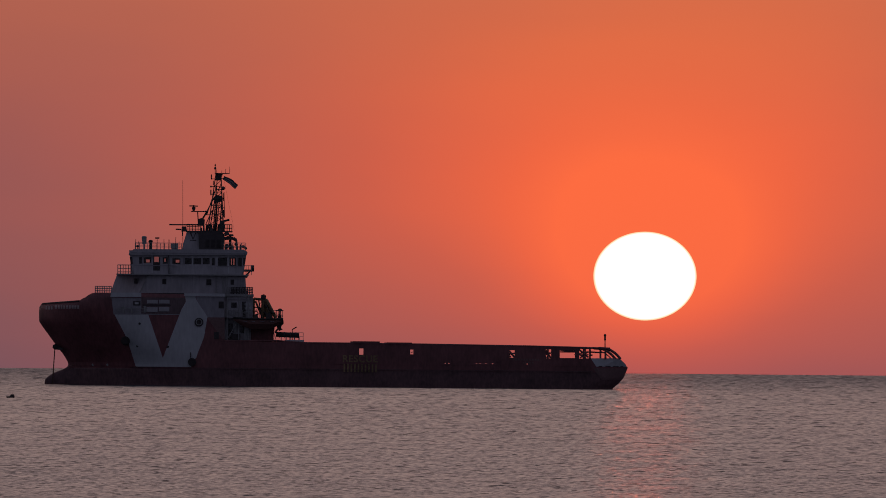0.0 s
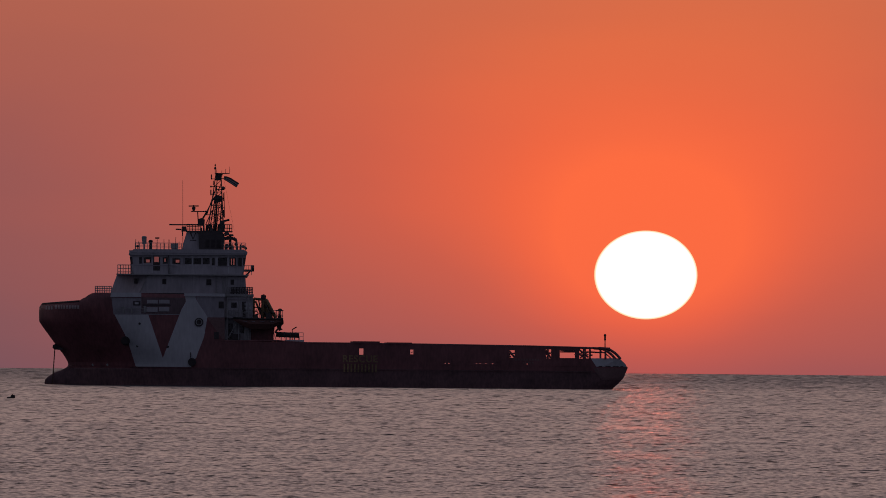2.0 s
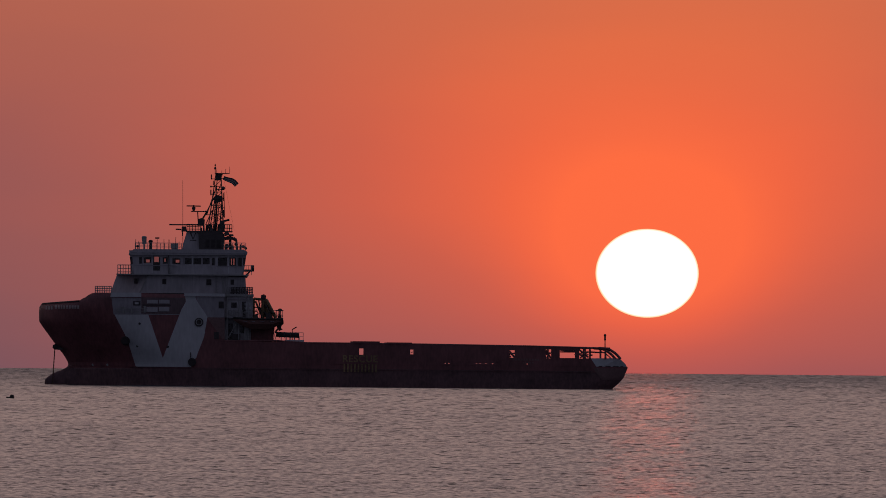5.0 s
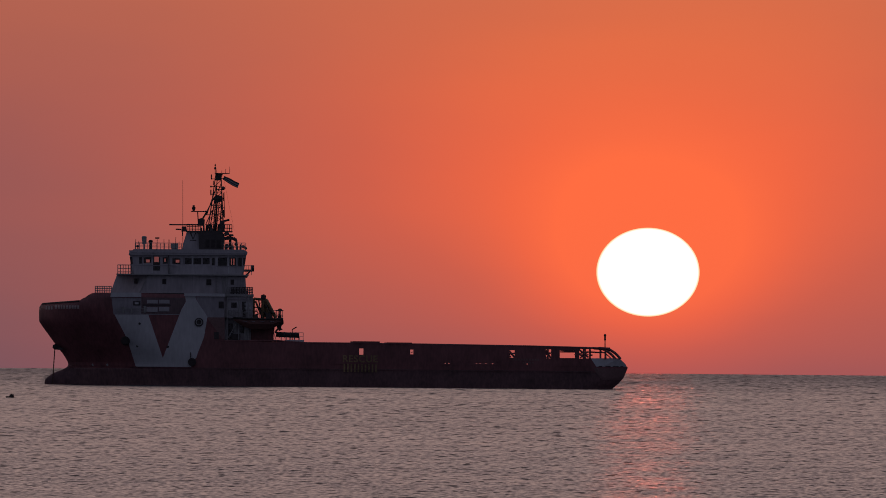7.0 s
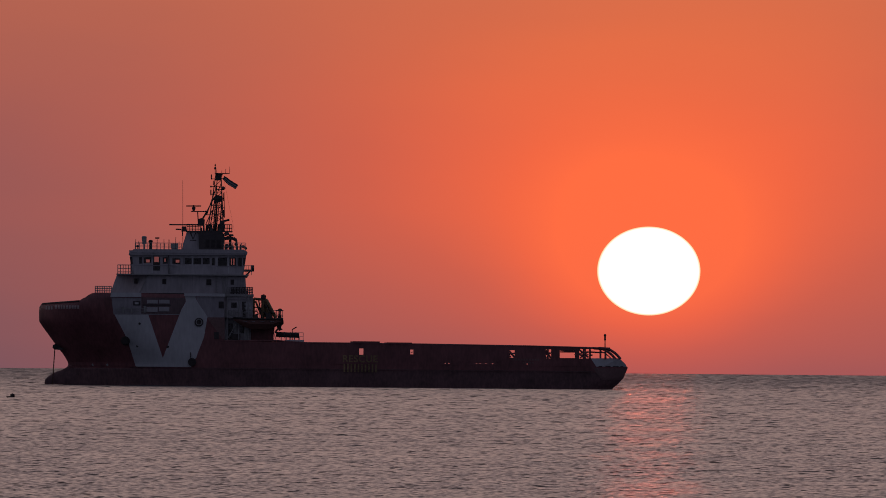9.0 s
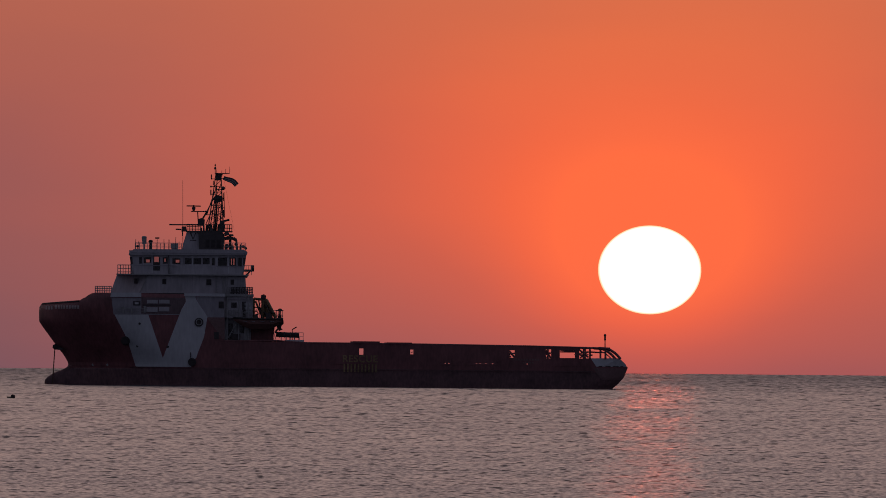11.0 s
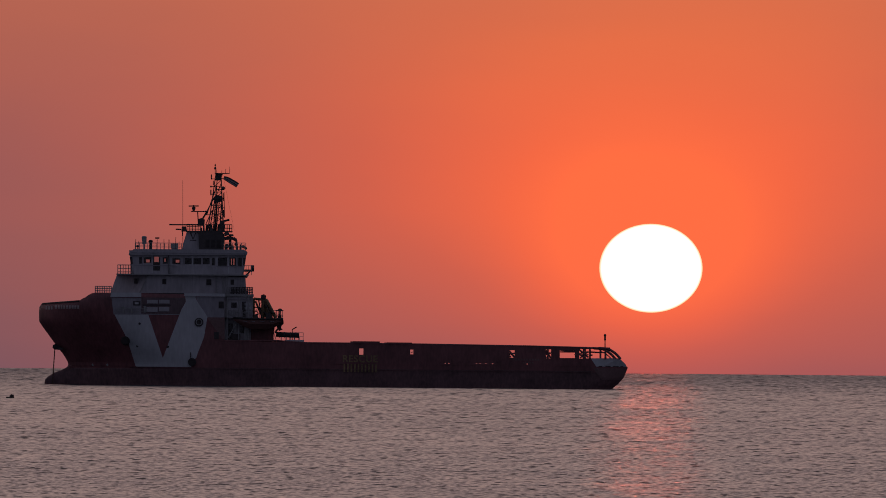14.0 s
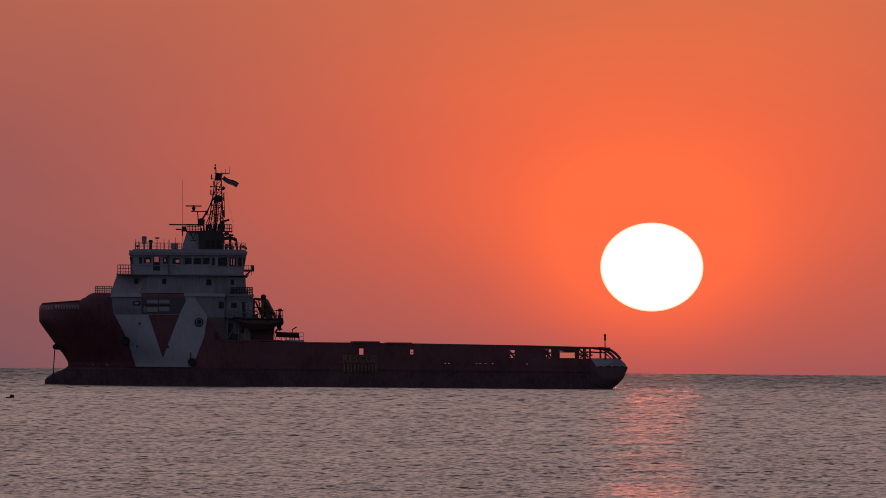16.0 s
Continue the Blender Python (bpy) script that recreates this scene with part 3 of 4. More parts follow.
part("lower_house", box(FC_END - 0.5, -10.55, -6.7, 6.7, 5.40, 8.48), HOUSE, ship, "grey deckhouse wall under the overhang")
aft = part("aft_deckhouse", box(FC_END - 0.5, -10.32, -7.3, 7.3, 8.41, 11.39), HOUSE, ship, "white deckhouse facing the cargo deck")
part("ledge", box(-13.89, -10.23, -7.6, 7.6, 11.21, 11.50), GREY, aft)
part("ledge", box(-13.86, -10.20, -7.5, 7.5, 8.30, 8.52), DARK, aft)
for a, b, c, d in ((-14.67, -14.02, 9.69, 10.55), (-13.09, -12.37, 9.77, 10.45), (-13.42, -12.85, 5.75, 7.76), (-11.98, -11.41, 6.55, 7.41), (-11.72, -11.22, 8.63, 10.57)):
    y = -8.06 if a < FC_END - 0.1 else (-7.36 if c > 8.48 else -6.76)
    w = part("window", box(a, b, y, y + 0.2, c, d), DARK, aft)
    part("pane", box(a + 0.08, b - 0.08, y - 0.03, y + 0.02, c + 0.08, d - 0.08), GLASS, w)
for px in (-13.59, -12.08, -10.86):
    part("pillar", tube((px, -7.45, 5.54), (px, -7.45, 11.36), 0.07, n=6), GREY, aft)
part("ladder", box(-12.70, -12.41, -7.0, -6.8, 5.54, 8.27), GREY, aft)
railing(-13.80, -10.35, 8.52, 9.49, -7.45, 9, 3)
railing(-13.39, -12.89, 11.42, 12.35, -7.45, 3, 3)
railing(-13.10, -10.38, 11.47, 12.37, -7.5, 9, 4, r=0.045, mt=DARK)
for px, z0, z1, w in ((-11.66, 11.47, 12.08, 0.3), (-11.16, 11.47, 11.94, 0.25), (-12.14, 8.56, 9.13, 0.3)):
    part("vent_cowl", box(px - w, px + w, -7.25, -6.9, z0, z1), SHADED_WHITE, ship)
for px in (-11.29, -10.79):
    for z in (10.07, 9.57, 9.00):
        part("wall_panel", box(px - 0.18, px + 0.18, -7.36, -7.3, z, z + 0.36), WHITE, aft)
part("awning_beam", box(-13.96, -10.29, -7.5, -7.42, 10.82, 10.96), SHADED_WHITE, aft)
stair = part("stair", tube((-13.62, -7.0, 5.60), (-12.14, -7.0, 8.27), 0.07, n=6), STEEL, ship, "steel side stair")
for i in range(9):
    u = (i + 0.5) / 9
    sx, sz = -13.62 + u * 1.6, 5.60 + u * 2.6
    part("tread", box(sx - 0.15, sx + 0.15, -7.25, -6.72, sz - 0.03, sz + 0.03), STEEL, stair)
for px, z0, z1, w, mt in ((-11.05, 5.55, 7.27, 0.35, GREY), (-12.41, 5.54, 6.47, 0.5, DARK), (-10.78, 8.57, 9.79, 0.28, DARK), (-13.44, 8.54, 9.26, 0.4, GREY), (-14.92, 5.80, 6.66, 0.3, DARK)):
    part("deck_box", box(px - w, px + w, -7.2 if px > FC_END else -8.1, -6.65 if px > FC_END else -7.9, z0, z1), mt, ship)
bm = tube((-14.10, -7.5, 11.27), (-14.13, -7.5, 13.85), 0.07, n=6)
tube((-13.62, -7.45, 11.34), (-13.62, -7.45, 13.71), 0.05, n=6, bm=bm)
part("side_pipe", bm, GREY, ship)
part("side_pipe", tube((-19.09, -6.7, 14.02), (-19.10, -6.7, 16.32), 0.05, n=6), SHADED_WHITE, ship)
for px in (-23.95, -22.59, -18.06, -17.20, -12.32):
    part("weld_seam", box(px, px + 0.035, -7.335, -7.28, 11.66, 13.81), SHADED_WHITE, ship)
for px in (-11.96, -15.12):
    ld = part("wall_ladder", box(px, px + 0.04, -7.5, -7.4, 11.70, 13.86), SHADED_WHITE, ship)
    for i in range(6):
        part("rung", box(px, px + 0.4, -7.5, -7.44, 11.70 + 0.35 * i, 11.70 + 0.35 * i + 0.04), SHADED_WHITE, ld)
# lower pale blocks on the recessed red field, and the mooring port
for a, b, c, d in ((-23.79, -22.39, 10.22, 10.68), (-22.25, -20.92, 10.23, 10.70), (-23.85, -22.42, 9.14, 9.75), (-22.27, -20.94, 9.23, 9.80)):
    part("locker_panel", box(a, b, -8.1, -7.5, c, d), HOUSE, ship, "small white panel in the red field")
# white block painted for the sky that shines through the port
part("lit_port_white", box(-25.33, -24.85, side_y(-25.1, 10.2, 0.09), -7.5, 10.10, 10.36), WHITE, ship)
recess_rail = part("recess_rail", tube((-27.75, side_y(-27.75, 9.5, 0.12), 9.52), (-23.64, side_y(-23.64, 9.5, 0.12), 9.56), 0.028, n=5), GREY, ship, "thin grey rail before the mooring recess")
part("lower_bar", tube((-27.75, side_y(-27.75, 9.2, 0.12), 9.18), (-23.64, side_y(-23.64, 9.2, 0.12), 9.22), 0.03, n=5), GREY, recess_rail)
for px in (-27.58, -26.83, -26.08, -25.18, -24.28):
    part("post", tube((px, side_y(px, 9.2, 0.12), 8.84), (px, side_y(px, 9.2, 0.12), 9.58), 0.034, n=5), GREY, recess_rail)
for px, za, zb, w in ((-26.75, 8.95, 9.75, 0.30), (-25.70, 8.95, 9.50, 0.22), (-24.05, 9.05, 9.90, 0.26)):
    winch = part("mooring_bitt", tube((px, side_y(px, za, 0.02), za), (px, side_y(px, za, 0.02), zb), w * 0.55, n=10), GREY, ship, "grey mooring bitt in the recess")
    part("cap", tube((px, side_y(px, za, 0.02), zb - 0.08), (px, side_y(px, za, 0.02), zb), w * 0.75, n=10), GREY, winch)
part("port_frame", box(-25.55, -24.61, side_y(-25.1, 10.2, 0.04), -7.4, 9.94, 10.50), DARK, ship, "dark frame round a small port painted white as if lit")
part("beam", box(-24.36, -20.77, -8.08, -7.5, 9.94, 10.08), DARK, ship)

# ---- wheelhouse ----
bridge = empty("wheelhouse")
bridge.parent = ship
tagged(bridge, "white wheelhouse with a band of dark windows")
WZ0, WZ1 = 13.95, 16.97
panes = [(-24.84, -24.48, 15.27, 16.13), (-24.27, -23.30, 15.35, 16.10),
         (-23.05, -22.18, 14.42, 16.18), (-21.83, -21.18, 15.29, 16.12),
         (-20.61, -19.60, 15.27, 16.02), (-19.17, -18.16, 15.25, 16.07),
         (-17.95, -16.94, 15.26, 16.08), (-16.73, -15.87, 15.27, 16.09),
         (-15.58, -15.22, 15.13, 16.10), (-14.79, -13.64, 15.07, 16.15),
         (-13.35, -12.49, 15.08, 16.16), (-12.28, -11.74, 15.09, 16.17),
         (-16.43, -15.86, 14.19, 14.98)]
X0, X1 = -25.56, -11.56
part("port_wall", wall(X0, X1, WZ0, lambda x: WZ1, -6.6, -6.45, panes), HOUSE, bridge)


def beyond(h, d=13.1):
    """The starboard opening, shifted to line up with the port one in the camera's view."""
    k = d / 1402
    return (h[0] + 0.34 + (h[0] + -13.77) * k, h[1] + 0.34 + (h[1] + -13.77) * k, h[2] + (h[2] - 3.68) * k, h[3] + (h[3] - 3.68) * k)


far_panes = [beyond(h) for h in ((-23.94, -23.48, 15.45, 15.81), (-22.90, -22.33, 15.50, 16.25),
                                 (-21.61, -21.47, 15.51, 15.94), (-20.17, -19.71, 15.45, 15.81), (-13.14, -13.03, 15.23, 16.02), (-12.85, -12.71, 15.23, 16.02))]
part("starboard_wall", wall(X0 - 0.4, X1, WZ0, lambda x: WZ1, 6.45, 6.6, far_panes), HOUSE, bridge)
part("front_wall", slab([(X0, WZ0), (X0 + 0.15, WZ0), (-26.03, WZ1), (-26.14, WZ1)], -6.6, 6.6), HOUSE, bridge)
part("corner_plate", slab([(X0 + 0.02, WZ0), (X0 + 0.02, WZ1), (-26.14, WZ1)], -6.58, -6.46), HOUSE, bridge)
part("aft_wall", slab([(X1 - 0.15, WZ0), (X1, WZ0), (-11.13, WZ1), (-11.28, WZ1)], -6.6, 6.6), HOUSE, bridge)
part("aft_corner", slab([(X1 - 0.02, WZ0), (X1 - 0.02, WZ1), (-11.13, WZ1)], -6.58, -6.46), HOUSE, bridge)
for a in ((((-25.91, 15.22)), ((-26.04, 16.12)), ((-25.71, 16.12)), ((-25.63, 15.22))), (((-11.59, 15.17)), ((-11.60, 16.17)), ((-11.27, 16.17)), ((-11.44, 15.17)))):
    part("corner_window", slab(list(a), -6.63, -6.56), DARK, bridge, "dark slanted corner window")
for px in (-24.41, -19.53, -16.84, -15.72, -12.38):
    part("window_post", box(px, px + 0.07, -6.64, -6.5, 15.10, 16.25), SHADED_WHITE, bridge)
part("sill_strip", box(X0 + 0.1, X1 - 0.1, -6.68, -6.59, 15.00, 15.10), SHADED_WHITE, bridge)
part("gutter", box(X0 - 0.3, X1 + 0.3, -7.04, -6.99, 16.61, 16.72), SHADED_WHITE, bridge)
part("floor_plate", box(X0, X1, -6.5, 6.5, WZ0 - 0.05, WZ0 + 0.08), DARK, bridge)
part("wheelhouse_roof", slab([(-26.18, 16.44), (-26.07, 16.73), (-25.50, 17.13), (-11.57, 17.18), (-11.06, 16.82), (-11.10, 16.57), (-11.64, 16.46), (-25.56, 16.37)], -7.0, 7.0), HOUSE, bridge, "white overhanging roof")
for h in panes:
    part("window_pane", box(h[0], h[1], -6.53, -6.50, h[2], h[3]), GLASS, bridge, "dark window pane")
for px in (-23.23, -21.04, -18.06, -15.01, -13.50):
    part("mullion", box(px, px + 0.12, -6.66, -6.5, 14.10, 16.40), WHITE, bridge)
part("console", box(X0 + 1.0, X0 + 2.0, -5.0, 5.0, WZ0, WZ0 + 1.2), DARK, bridge)
# unseen screen, added to keep the windows before it dark
part("blackout_screen", box(-19.53, -13.43, 1.0, 1.2, WZ0, WZ1), DARK, bridge)
part("wing_sponson", slab([(-20.37, 13.87), (-20.10, 15.09), (-15.07, 15.10), (-14.84, 13.92)], -7.1, -6.6), HOUSE, bridge, "white bridge wing panel")
part("wing_ledge", box(-13.77, -11.04, -7.3, 7.3, 13.65, 13.94), HOUSE, bridge)
part("vertical_pipe", tube((-21.03, -6.8, 13.93), (-21.06, -6.8, 18.39), 0.055, n=6), DARK, bridge)
search = part("searchlight", tube((-10.62, -5.0, 14.82), (-10.19, -5.0, 14.82), 0.42, 0.40, 12), DARK, ship, "dark searchlight on a bracket")
part("bracket", box(-11.62, -10.47, -5.3, -4.7, 14.38, 14.67), DARK, search)
part("bracket_leg", tube((-11.33, -5.0, 13.81), (-10.61, -5.0, 14.53), 0.09, n=6), DARK, search)
railing(-11.55, -10.54, 13.95, 15.17, -5.6, 4, 2)

# ---- roof gear ----


def roof_gear(name, px, z0, z1, r, mt, y=-3.0, head=None, label=""):
    """A stalk with a shaped head on the wheelhouse roof."""
    ob = part(name, tube((px, y, z0), (px, y, z1), r, r * 0.85, 10), mt, ship, label)
    if head:
        part("head", head, mt, ob)
    return ob


zr = 17.12
roof_gear("radome", -24.21, zr, 17.82, 0.12, GREY, -3, tube((-24.19, -3, 17.79), (-24.22, -3, 18.72), 0.27, 0.33, 14), "grey satellite dome on a stalk")
part("dome_cap", ball((-24.22, -3, 18.72), 0.33, 0.33, 0.12), GREY, ship)
roof_gear("vent_post", -23.39, zr, 18.12, 0.21, BLACK, -4, ball((-23.39, -4, 18.15), 0.31, 0.31, 0.20), "black mushroom vent")
roof_gear("signal_mast", -22.56, zr, 18.63, 0.045, DARK, -4, box(-22.82, -22.28, -4.1, -3.9, 18.49, 18.67), "thin signal mast with a crossbar")
roof_gear("equipment_box", -20.33, zr, 17.71, 0.45, GREY, -3, box(-20.84, -19.87, -3.6, -2.4, 17.28, 17.93), "grey equipment box")
for px, zt in ((-25.29, 18.39), (-24.90, 18.18), (-21.70, 18.42), (-20.20, 18.72), (-19.77, 18.15), (-13.95, 18.78), (-13.16, 18.21), (-11.87, 18.01)):
    roof_gear("antenna_post", px, zr, zt, 0.04, DARK, -5.5)
for px, pz, r in ((-11.61, 17.58, 0.22), (-11.28, 17.36, 0.20), (-25.07, 17.53, 0.17), (-12.51, 17.86, 0.24), (-13.66, 17.63, 0.3)):
    fl = part("floodlight", ball((px, -5, pz), r, r, r * 0.9, u=10, v=6), DARK, ship, "small dark floodlight")
    part("stalk", tube((px, -5, pz - 0.6), (px, -5, pz), 0.05, n=6), DARK, fl)

trunk = part("mast_house", slab([(-19.43, 17.07), (-19.26, 17.87), (-18.77, 19.53), (-17.28, 19.54), (-17.20, 17.10)], -2.0, 2.0), HOUSE, ship, "white sloped mast house with a dark emblem")
ex, ez = (-17.98, 18.89)
bm = slab([(ex - 0.42, ez + 0.45), (ex - 0.25, ez + 0.45), (ex + 0.03, ez - 0.4), (ex - 0.08, ez - 0.4)], -2.03, -1.98)
slab([(ex + 0.40, ez + 0.45), (ex + 0.30, ez + 0.45), (ex - 0.05, ez - 0.4), (ex + 0.03, ez - 0.4)], -2.035, -1.985, bm)
part("emblem", bm, DARK, trunk, "dark wedge-shaped emblem")
part("emblem_bar", box(ex - 0.4, ex + 0.4, -2.03, -1.98, ez - 0.60, ez - 0.50), DARK, trunk)
stack = part("funnel", slab([(-17.19, 17.12), (-17.27, 19.44), (-14.20, 19.44), (-13.98, 18.30), (-14.06, 17.12)], -2.6, 2.6), DARK, ship, "dark funnel casing behind the mast")
for px in (-16.26, -15.83, -15.33, -14.75):
    part("exhaust_pipe", tube((px, -0.8, 19.34), (px + 0.1, -0.8, 20.42), 0.19, n=8), BLACK, stack)
for px, za, zb, w in ((-16.95, 19.45, 20.05, 0.16), (-16.62, 19.45, 20.45, 0.13), (-15.62, 19.45, 20.10, 0.20), (-14.55, 19.45, 19.95, 0.24), (-14.22, 18.55, 19.30, 0.30)):
    part("uptake_box", loft([[(px - w, -2.4, za), (px + w, -2.4, za), (px + w, -1.7, za), (px - w, -1.7, za)], [(px - w * 0.8, -2.3, zb), (px + w * 0.6, -2.3, zb - 0.1), (px + w * 0.6, -1.8, zb - 0.1), (px - w * 0.8, -1.8, zb)]]), DARK, stack)
for px in (-16.39, -15.67, -14.95):
    part("louvre", box(px, px + 0.5, -2.66, -2.55, 17.47, 18.47), BLACK, stack)
part("platform", box(-18.91, -12.96, -2.4, 2.4, 19.45, 19.59), DARK, ship)
bm = tube((-14.10, -2.4, 18.62), (-12.86, -2.4, 18.66), 0.20, n=12)
tube((-12.90, -2.4, 18.66), (-12.45, -2.4, 18.40), 0.21, n=10, bm=bm)
tube((-12.48, -2.4, 18.46), (-12.33, -2.4, 17.16), 0.14, 0.12, n=8, bm=bm)
part("fire_monitor", bm, DARK, ship, "dark curved fire monitor pipe")
for px, za, zb, w in ((-13.70, 19.02, 19.42, 0.34), (-13.02, 18.92, 19.18, 0.22), (-13.75, 17.14, 17.95, 0.16), (-12.95, 17.14, 17.75, 0.20), (-11.95, 17.14, 17.85, 0.12)):
    part("monitor_valve", loft([[(px - w, -2.7, za), (px + w, -2.7, za), (px + w, -2.1, za), (px - w, -2.1, za)], [(px - w * 0.7, -2.6, zb), (px + w * 0.7, -2.6, zb), (px + w * 0.7, -2.2, zb), (px - w * 0.7, -2.2, zb)]]), DARK, ship)
for za, zb in ((19.28, 19.05), (19.05, 18.72)):
    part("monitor_stay", tube((-14.10, -2.5, za), (-12.95, -2.5, zb), 0.06, n=6), DARK, ship)
part("monitor_base", tube((-13.23, -2.0, 17.13), (-13.24, -2.0, 19.15), 0.16, n=8), DARK, ship)
bm = slab([(-14.75, 19.56), (-14.62, 20.65), (-14.40, 20.94), (-13.97, 20.87), (-14.03, 19.57)], -1.2, 0.4)
tube((-14.26, -0.4, 20.79), (-13.36, -0.4, 21.05), 0.15, 0.12, n=8, bm=bm)
part("horn_stand", bm, DARK, ship)

# ---- radar scanners ----
low = part("radar_pedestal", slab([(-19.49, 19.49), (-19.42, 20.14), (-18.92, 20.14), (-18.77, 19.49)], -0.5, 0.5), DARK, ship, "pedestal with a stopped long radar scanner")
part("scanner", box(-21.04, -17.20, -0.15, 0.15, 20.27, 20.44), DARK, low)
part("lookout_unit", tube((-20.21, -0.6, 19.77), (-19.49, -0.6, 19.74), 0.09, n=6), DARK, low)
part("lookout_mount", tube((-19.34, -0.6, 18.91), (-19.35, -0.6, 19.92), 0.06, n=6), DARK, low)
arm = part("radar_arm", box(-18.29, -16.21, -0.35, 0.35, 22.01, 22.12), DARK, ship, "bracket arm of the upper radar")
part("pedestal", slab([(-18.04, 22.10), (-18.16, 22.42), (-18.16, 22.62), (-17.70, 22.62), (-17.70, 22.42), (-17.82, 22.10)], -0.25, 0.25), DARK, arm)
part("strut", tube((-17.43, 0, 22.10), (-17.31, 0, 20.37), 0.07, n=6), DARK, arm)
part("strut", tube((-16.21, 0, 22.12), (-16.92, 0, 20.88), 0.11, n=6), DARK, arm)
part("strut", tube((-16.28, 0, 21.97), (-15.36, 0, 23.86), 0.07, n=6), DARK, arm)
part("motor_box", slab([(-17.41, 20.23), (-17.35, 21.09), (-16.92, 21.24), (-16.49, 21.03), (-16.55, 20.24)], -0.6, 0.6), DARK, arm)
RADAR = (-17.94, 0.0, 22.76)
scanner = part("radar_scanner", box(-1.02, 1.02, -0.10, 0.10, -0.075, 0.075), DARK, ship, "dark rotating radar scanner bar")
part("gear_cap", tube((0, 0, -0.3), (0, 0, 0.12), 0.16, 0.1, 10), DARK, scanner)

# ---- lattice mast ----
mast = empty("lattice_mast")
mast.parent = ship
tagged(mast, "dark tapering lattice mast crowded with antennas")
HEAD = 26.89
legs = []
for (xb, zb), xt in (((-16.11, 19.59), -15.14), ((-14.10, 19.61), -14.49)):
    for yb, yt in ((-1.0, -0.35), (1.0, 0.35)):
        legs.append((Vector((xb, yb, zb)), Vector((xt, yt, HEAD))))
        part("leg", tube(legs[-1][0], legs[-1][1], 0.085, 0.065, 6), DARK, mast)
part("leg", tube((-15.40, -0.6, 19.60), (-14.92, -0.2, HEAD), 0.085, 0.06, 6), DARK, mast)
for i in range(9):
    u, v = i / 9, (i + 1) / 9
    a, b = legs[0][0].lerp(legs[0][1], u), legs[2][0].lerp(legs[2][1], v)
    c, d = legs[2][0].lerp(legs[2][1], u), legs[0][0].lerp(legs[0][1], v)
    part("brace", tube(a, b, 0.04, n=5) if i % 2 else tube(c, d, 0.04, n=5), DARK, mast)
    part("rung", tube(c if i else a, a if i else c, 0.04, n=5), DARK, mast)
    a, b = legs[1][0].lerp(legs[1][1], u), legs[3][0].lerp(legs[3][1], v)
    part("brace", tube(a, b, 0.04, n=5), DARK, mast)
for x0, x1, px in ((-15.74, -15.02, 26.24), (-15.81, -15.02, 25.26), (-15.80, -15.08, 24.29), (-15.49, -13.92, 22.56), (-16.35, -13.98, 21.65), (-14.80, -14.08, 24.87), (-14.88, -14.02, 26.32)):
    part("yard", tube((x0, -0.4, px), (x1, -0.4, px), 0.05, n=6), DARK, mast)
for px, za, zb, r in ((-15.71, 26.16, 26.81, 0.075), (-15.77, 25.15, 25.37, 0.10), (-15.76, 24.14, 24.86, 0.08), (-14.11, 23.43, 24.44, 0.07), (-14.09, 21.41, 22.28, 0.09), (-15.45, 25.44, 26.02, 0.05), (-16.36, 21.61, 22.26, 0.05)):
    part("lantern", tube((px, -0.4, za), (px, -0.4, zb), r, n=8), DARK, mast)
part("cable_box", slab([(-15.36, 23.28), (-15.40, 23.86), (-15.15, 24.22), (-14.36, 24.08), (-14.14, 23.72), (-14.50, 23.29)], -0.5, 0.5), DARK, mast)
part("cable_box", slab([(-15.10, 26.10), (-15.17, 26.89), (-14.24, 26.90), (-14.52, 26.10)], -0.4, 0.4), DARK, mast)
for a, b, r in (((-16.28, 21.61), (-15.09, 25.16), 0.06), ((-15.90, 19.59), (-15.22, 23.71), 0.07), ((-15.04, 19.60), (-14.64, 23.72), 0.07), ((-16.41, 20.31), (-15.56, 22.27), 0.06), ((-14.54, 20.25), (-14.35, 23.43), 0.08), ((-13.98, 21.27), (-14.08, 24.59), 0.045), ((-15.01, 24.22), (-14.38, 25.89), 0.05)):
    part("strut", tube((a[0], -0.7, a[1]), (b[0], -0.5, b[1]), r, n=6), DARK, mast)
part("cable_tray", slab([(-15.30, 19.60), (-15.06, 23.28), (-14.86, 23.28), (-15.06, 19.60)], -0.3, 0.1), DARK, mast)
part("dome", ball((-14.19, -0.6, 25.06), 0.27, 0.27, 0.24), DARK, mast)
part("top_platform", box(-15.25, -13.45, -0.6, 0.6, 26.90, 27.00), DARK, mast)
for px, zt, r in ((-15.23, 28.19, 0.06), (-15.04, 27.47, 0.04), (-14.39, 27.33, 0.04), (-13.89, 27.55, 0.04), (-13.38, 27.84, 0.035)):
    part("antenna", tube((px, 0, HEAD), (px, 0, zt), r, r * 0.7, 6), DARK, mast)
part("top_lantern", ball((-15.23, 0, 27.61), 0.15, 0.15, 0.2, u=8, v=6), DARK, mast)
part("top_lantern", ball((-15.23, 0, 28.01), 0.10, 0.10, 0.14, u=8, v=6), DARK, mast)
part("whip_antenna", tube((-19.28, -3, 17.18), (-19.37, -3, 25.99), 0.04, 0.02, 6), DARK, ship)
part("halyard", tube((-14.16, -0.6, 26.39), (-12.74, -1.8, 19.69), 0.012, n=4), DARK, ship)

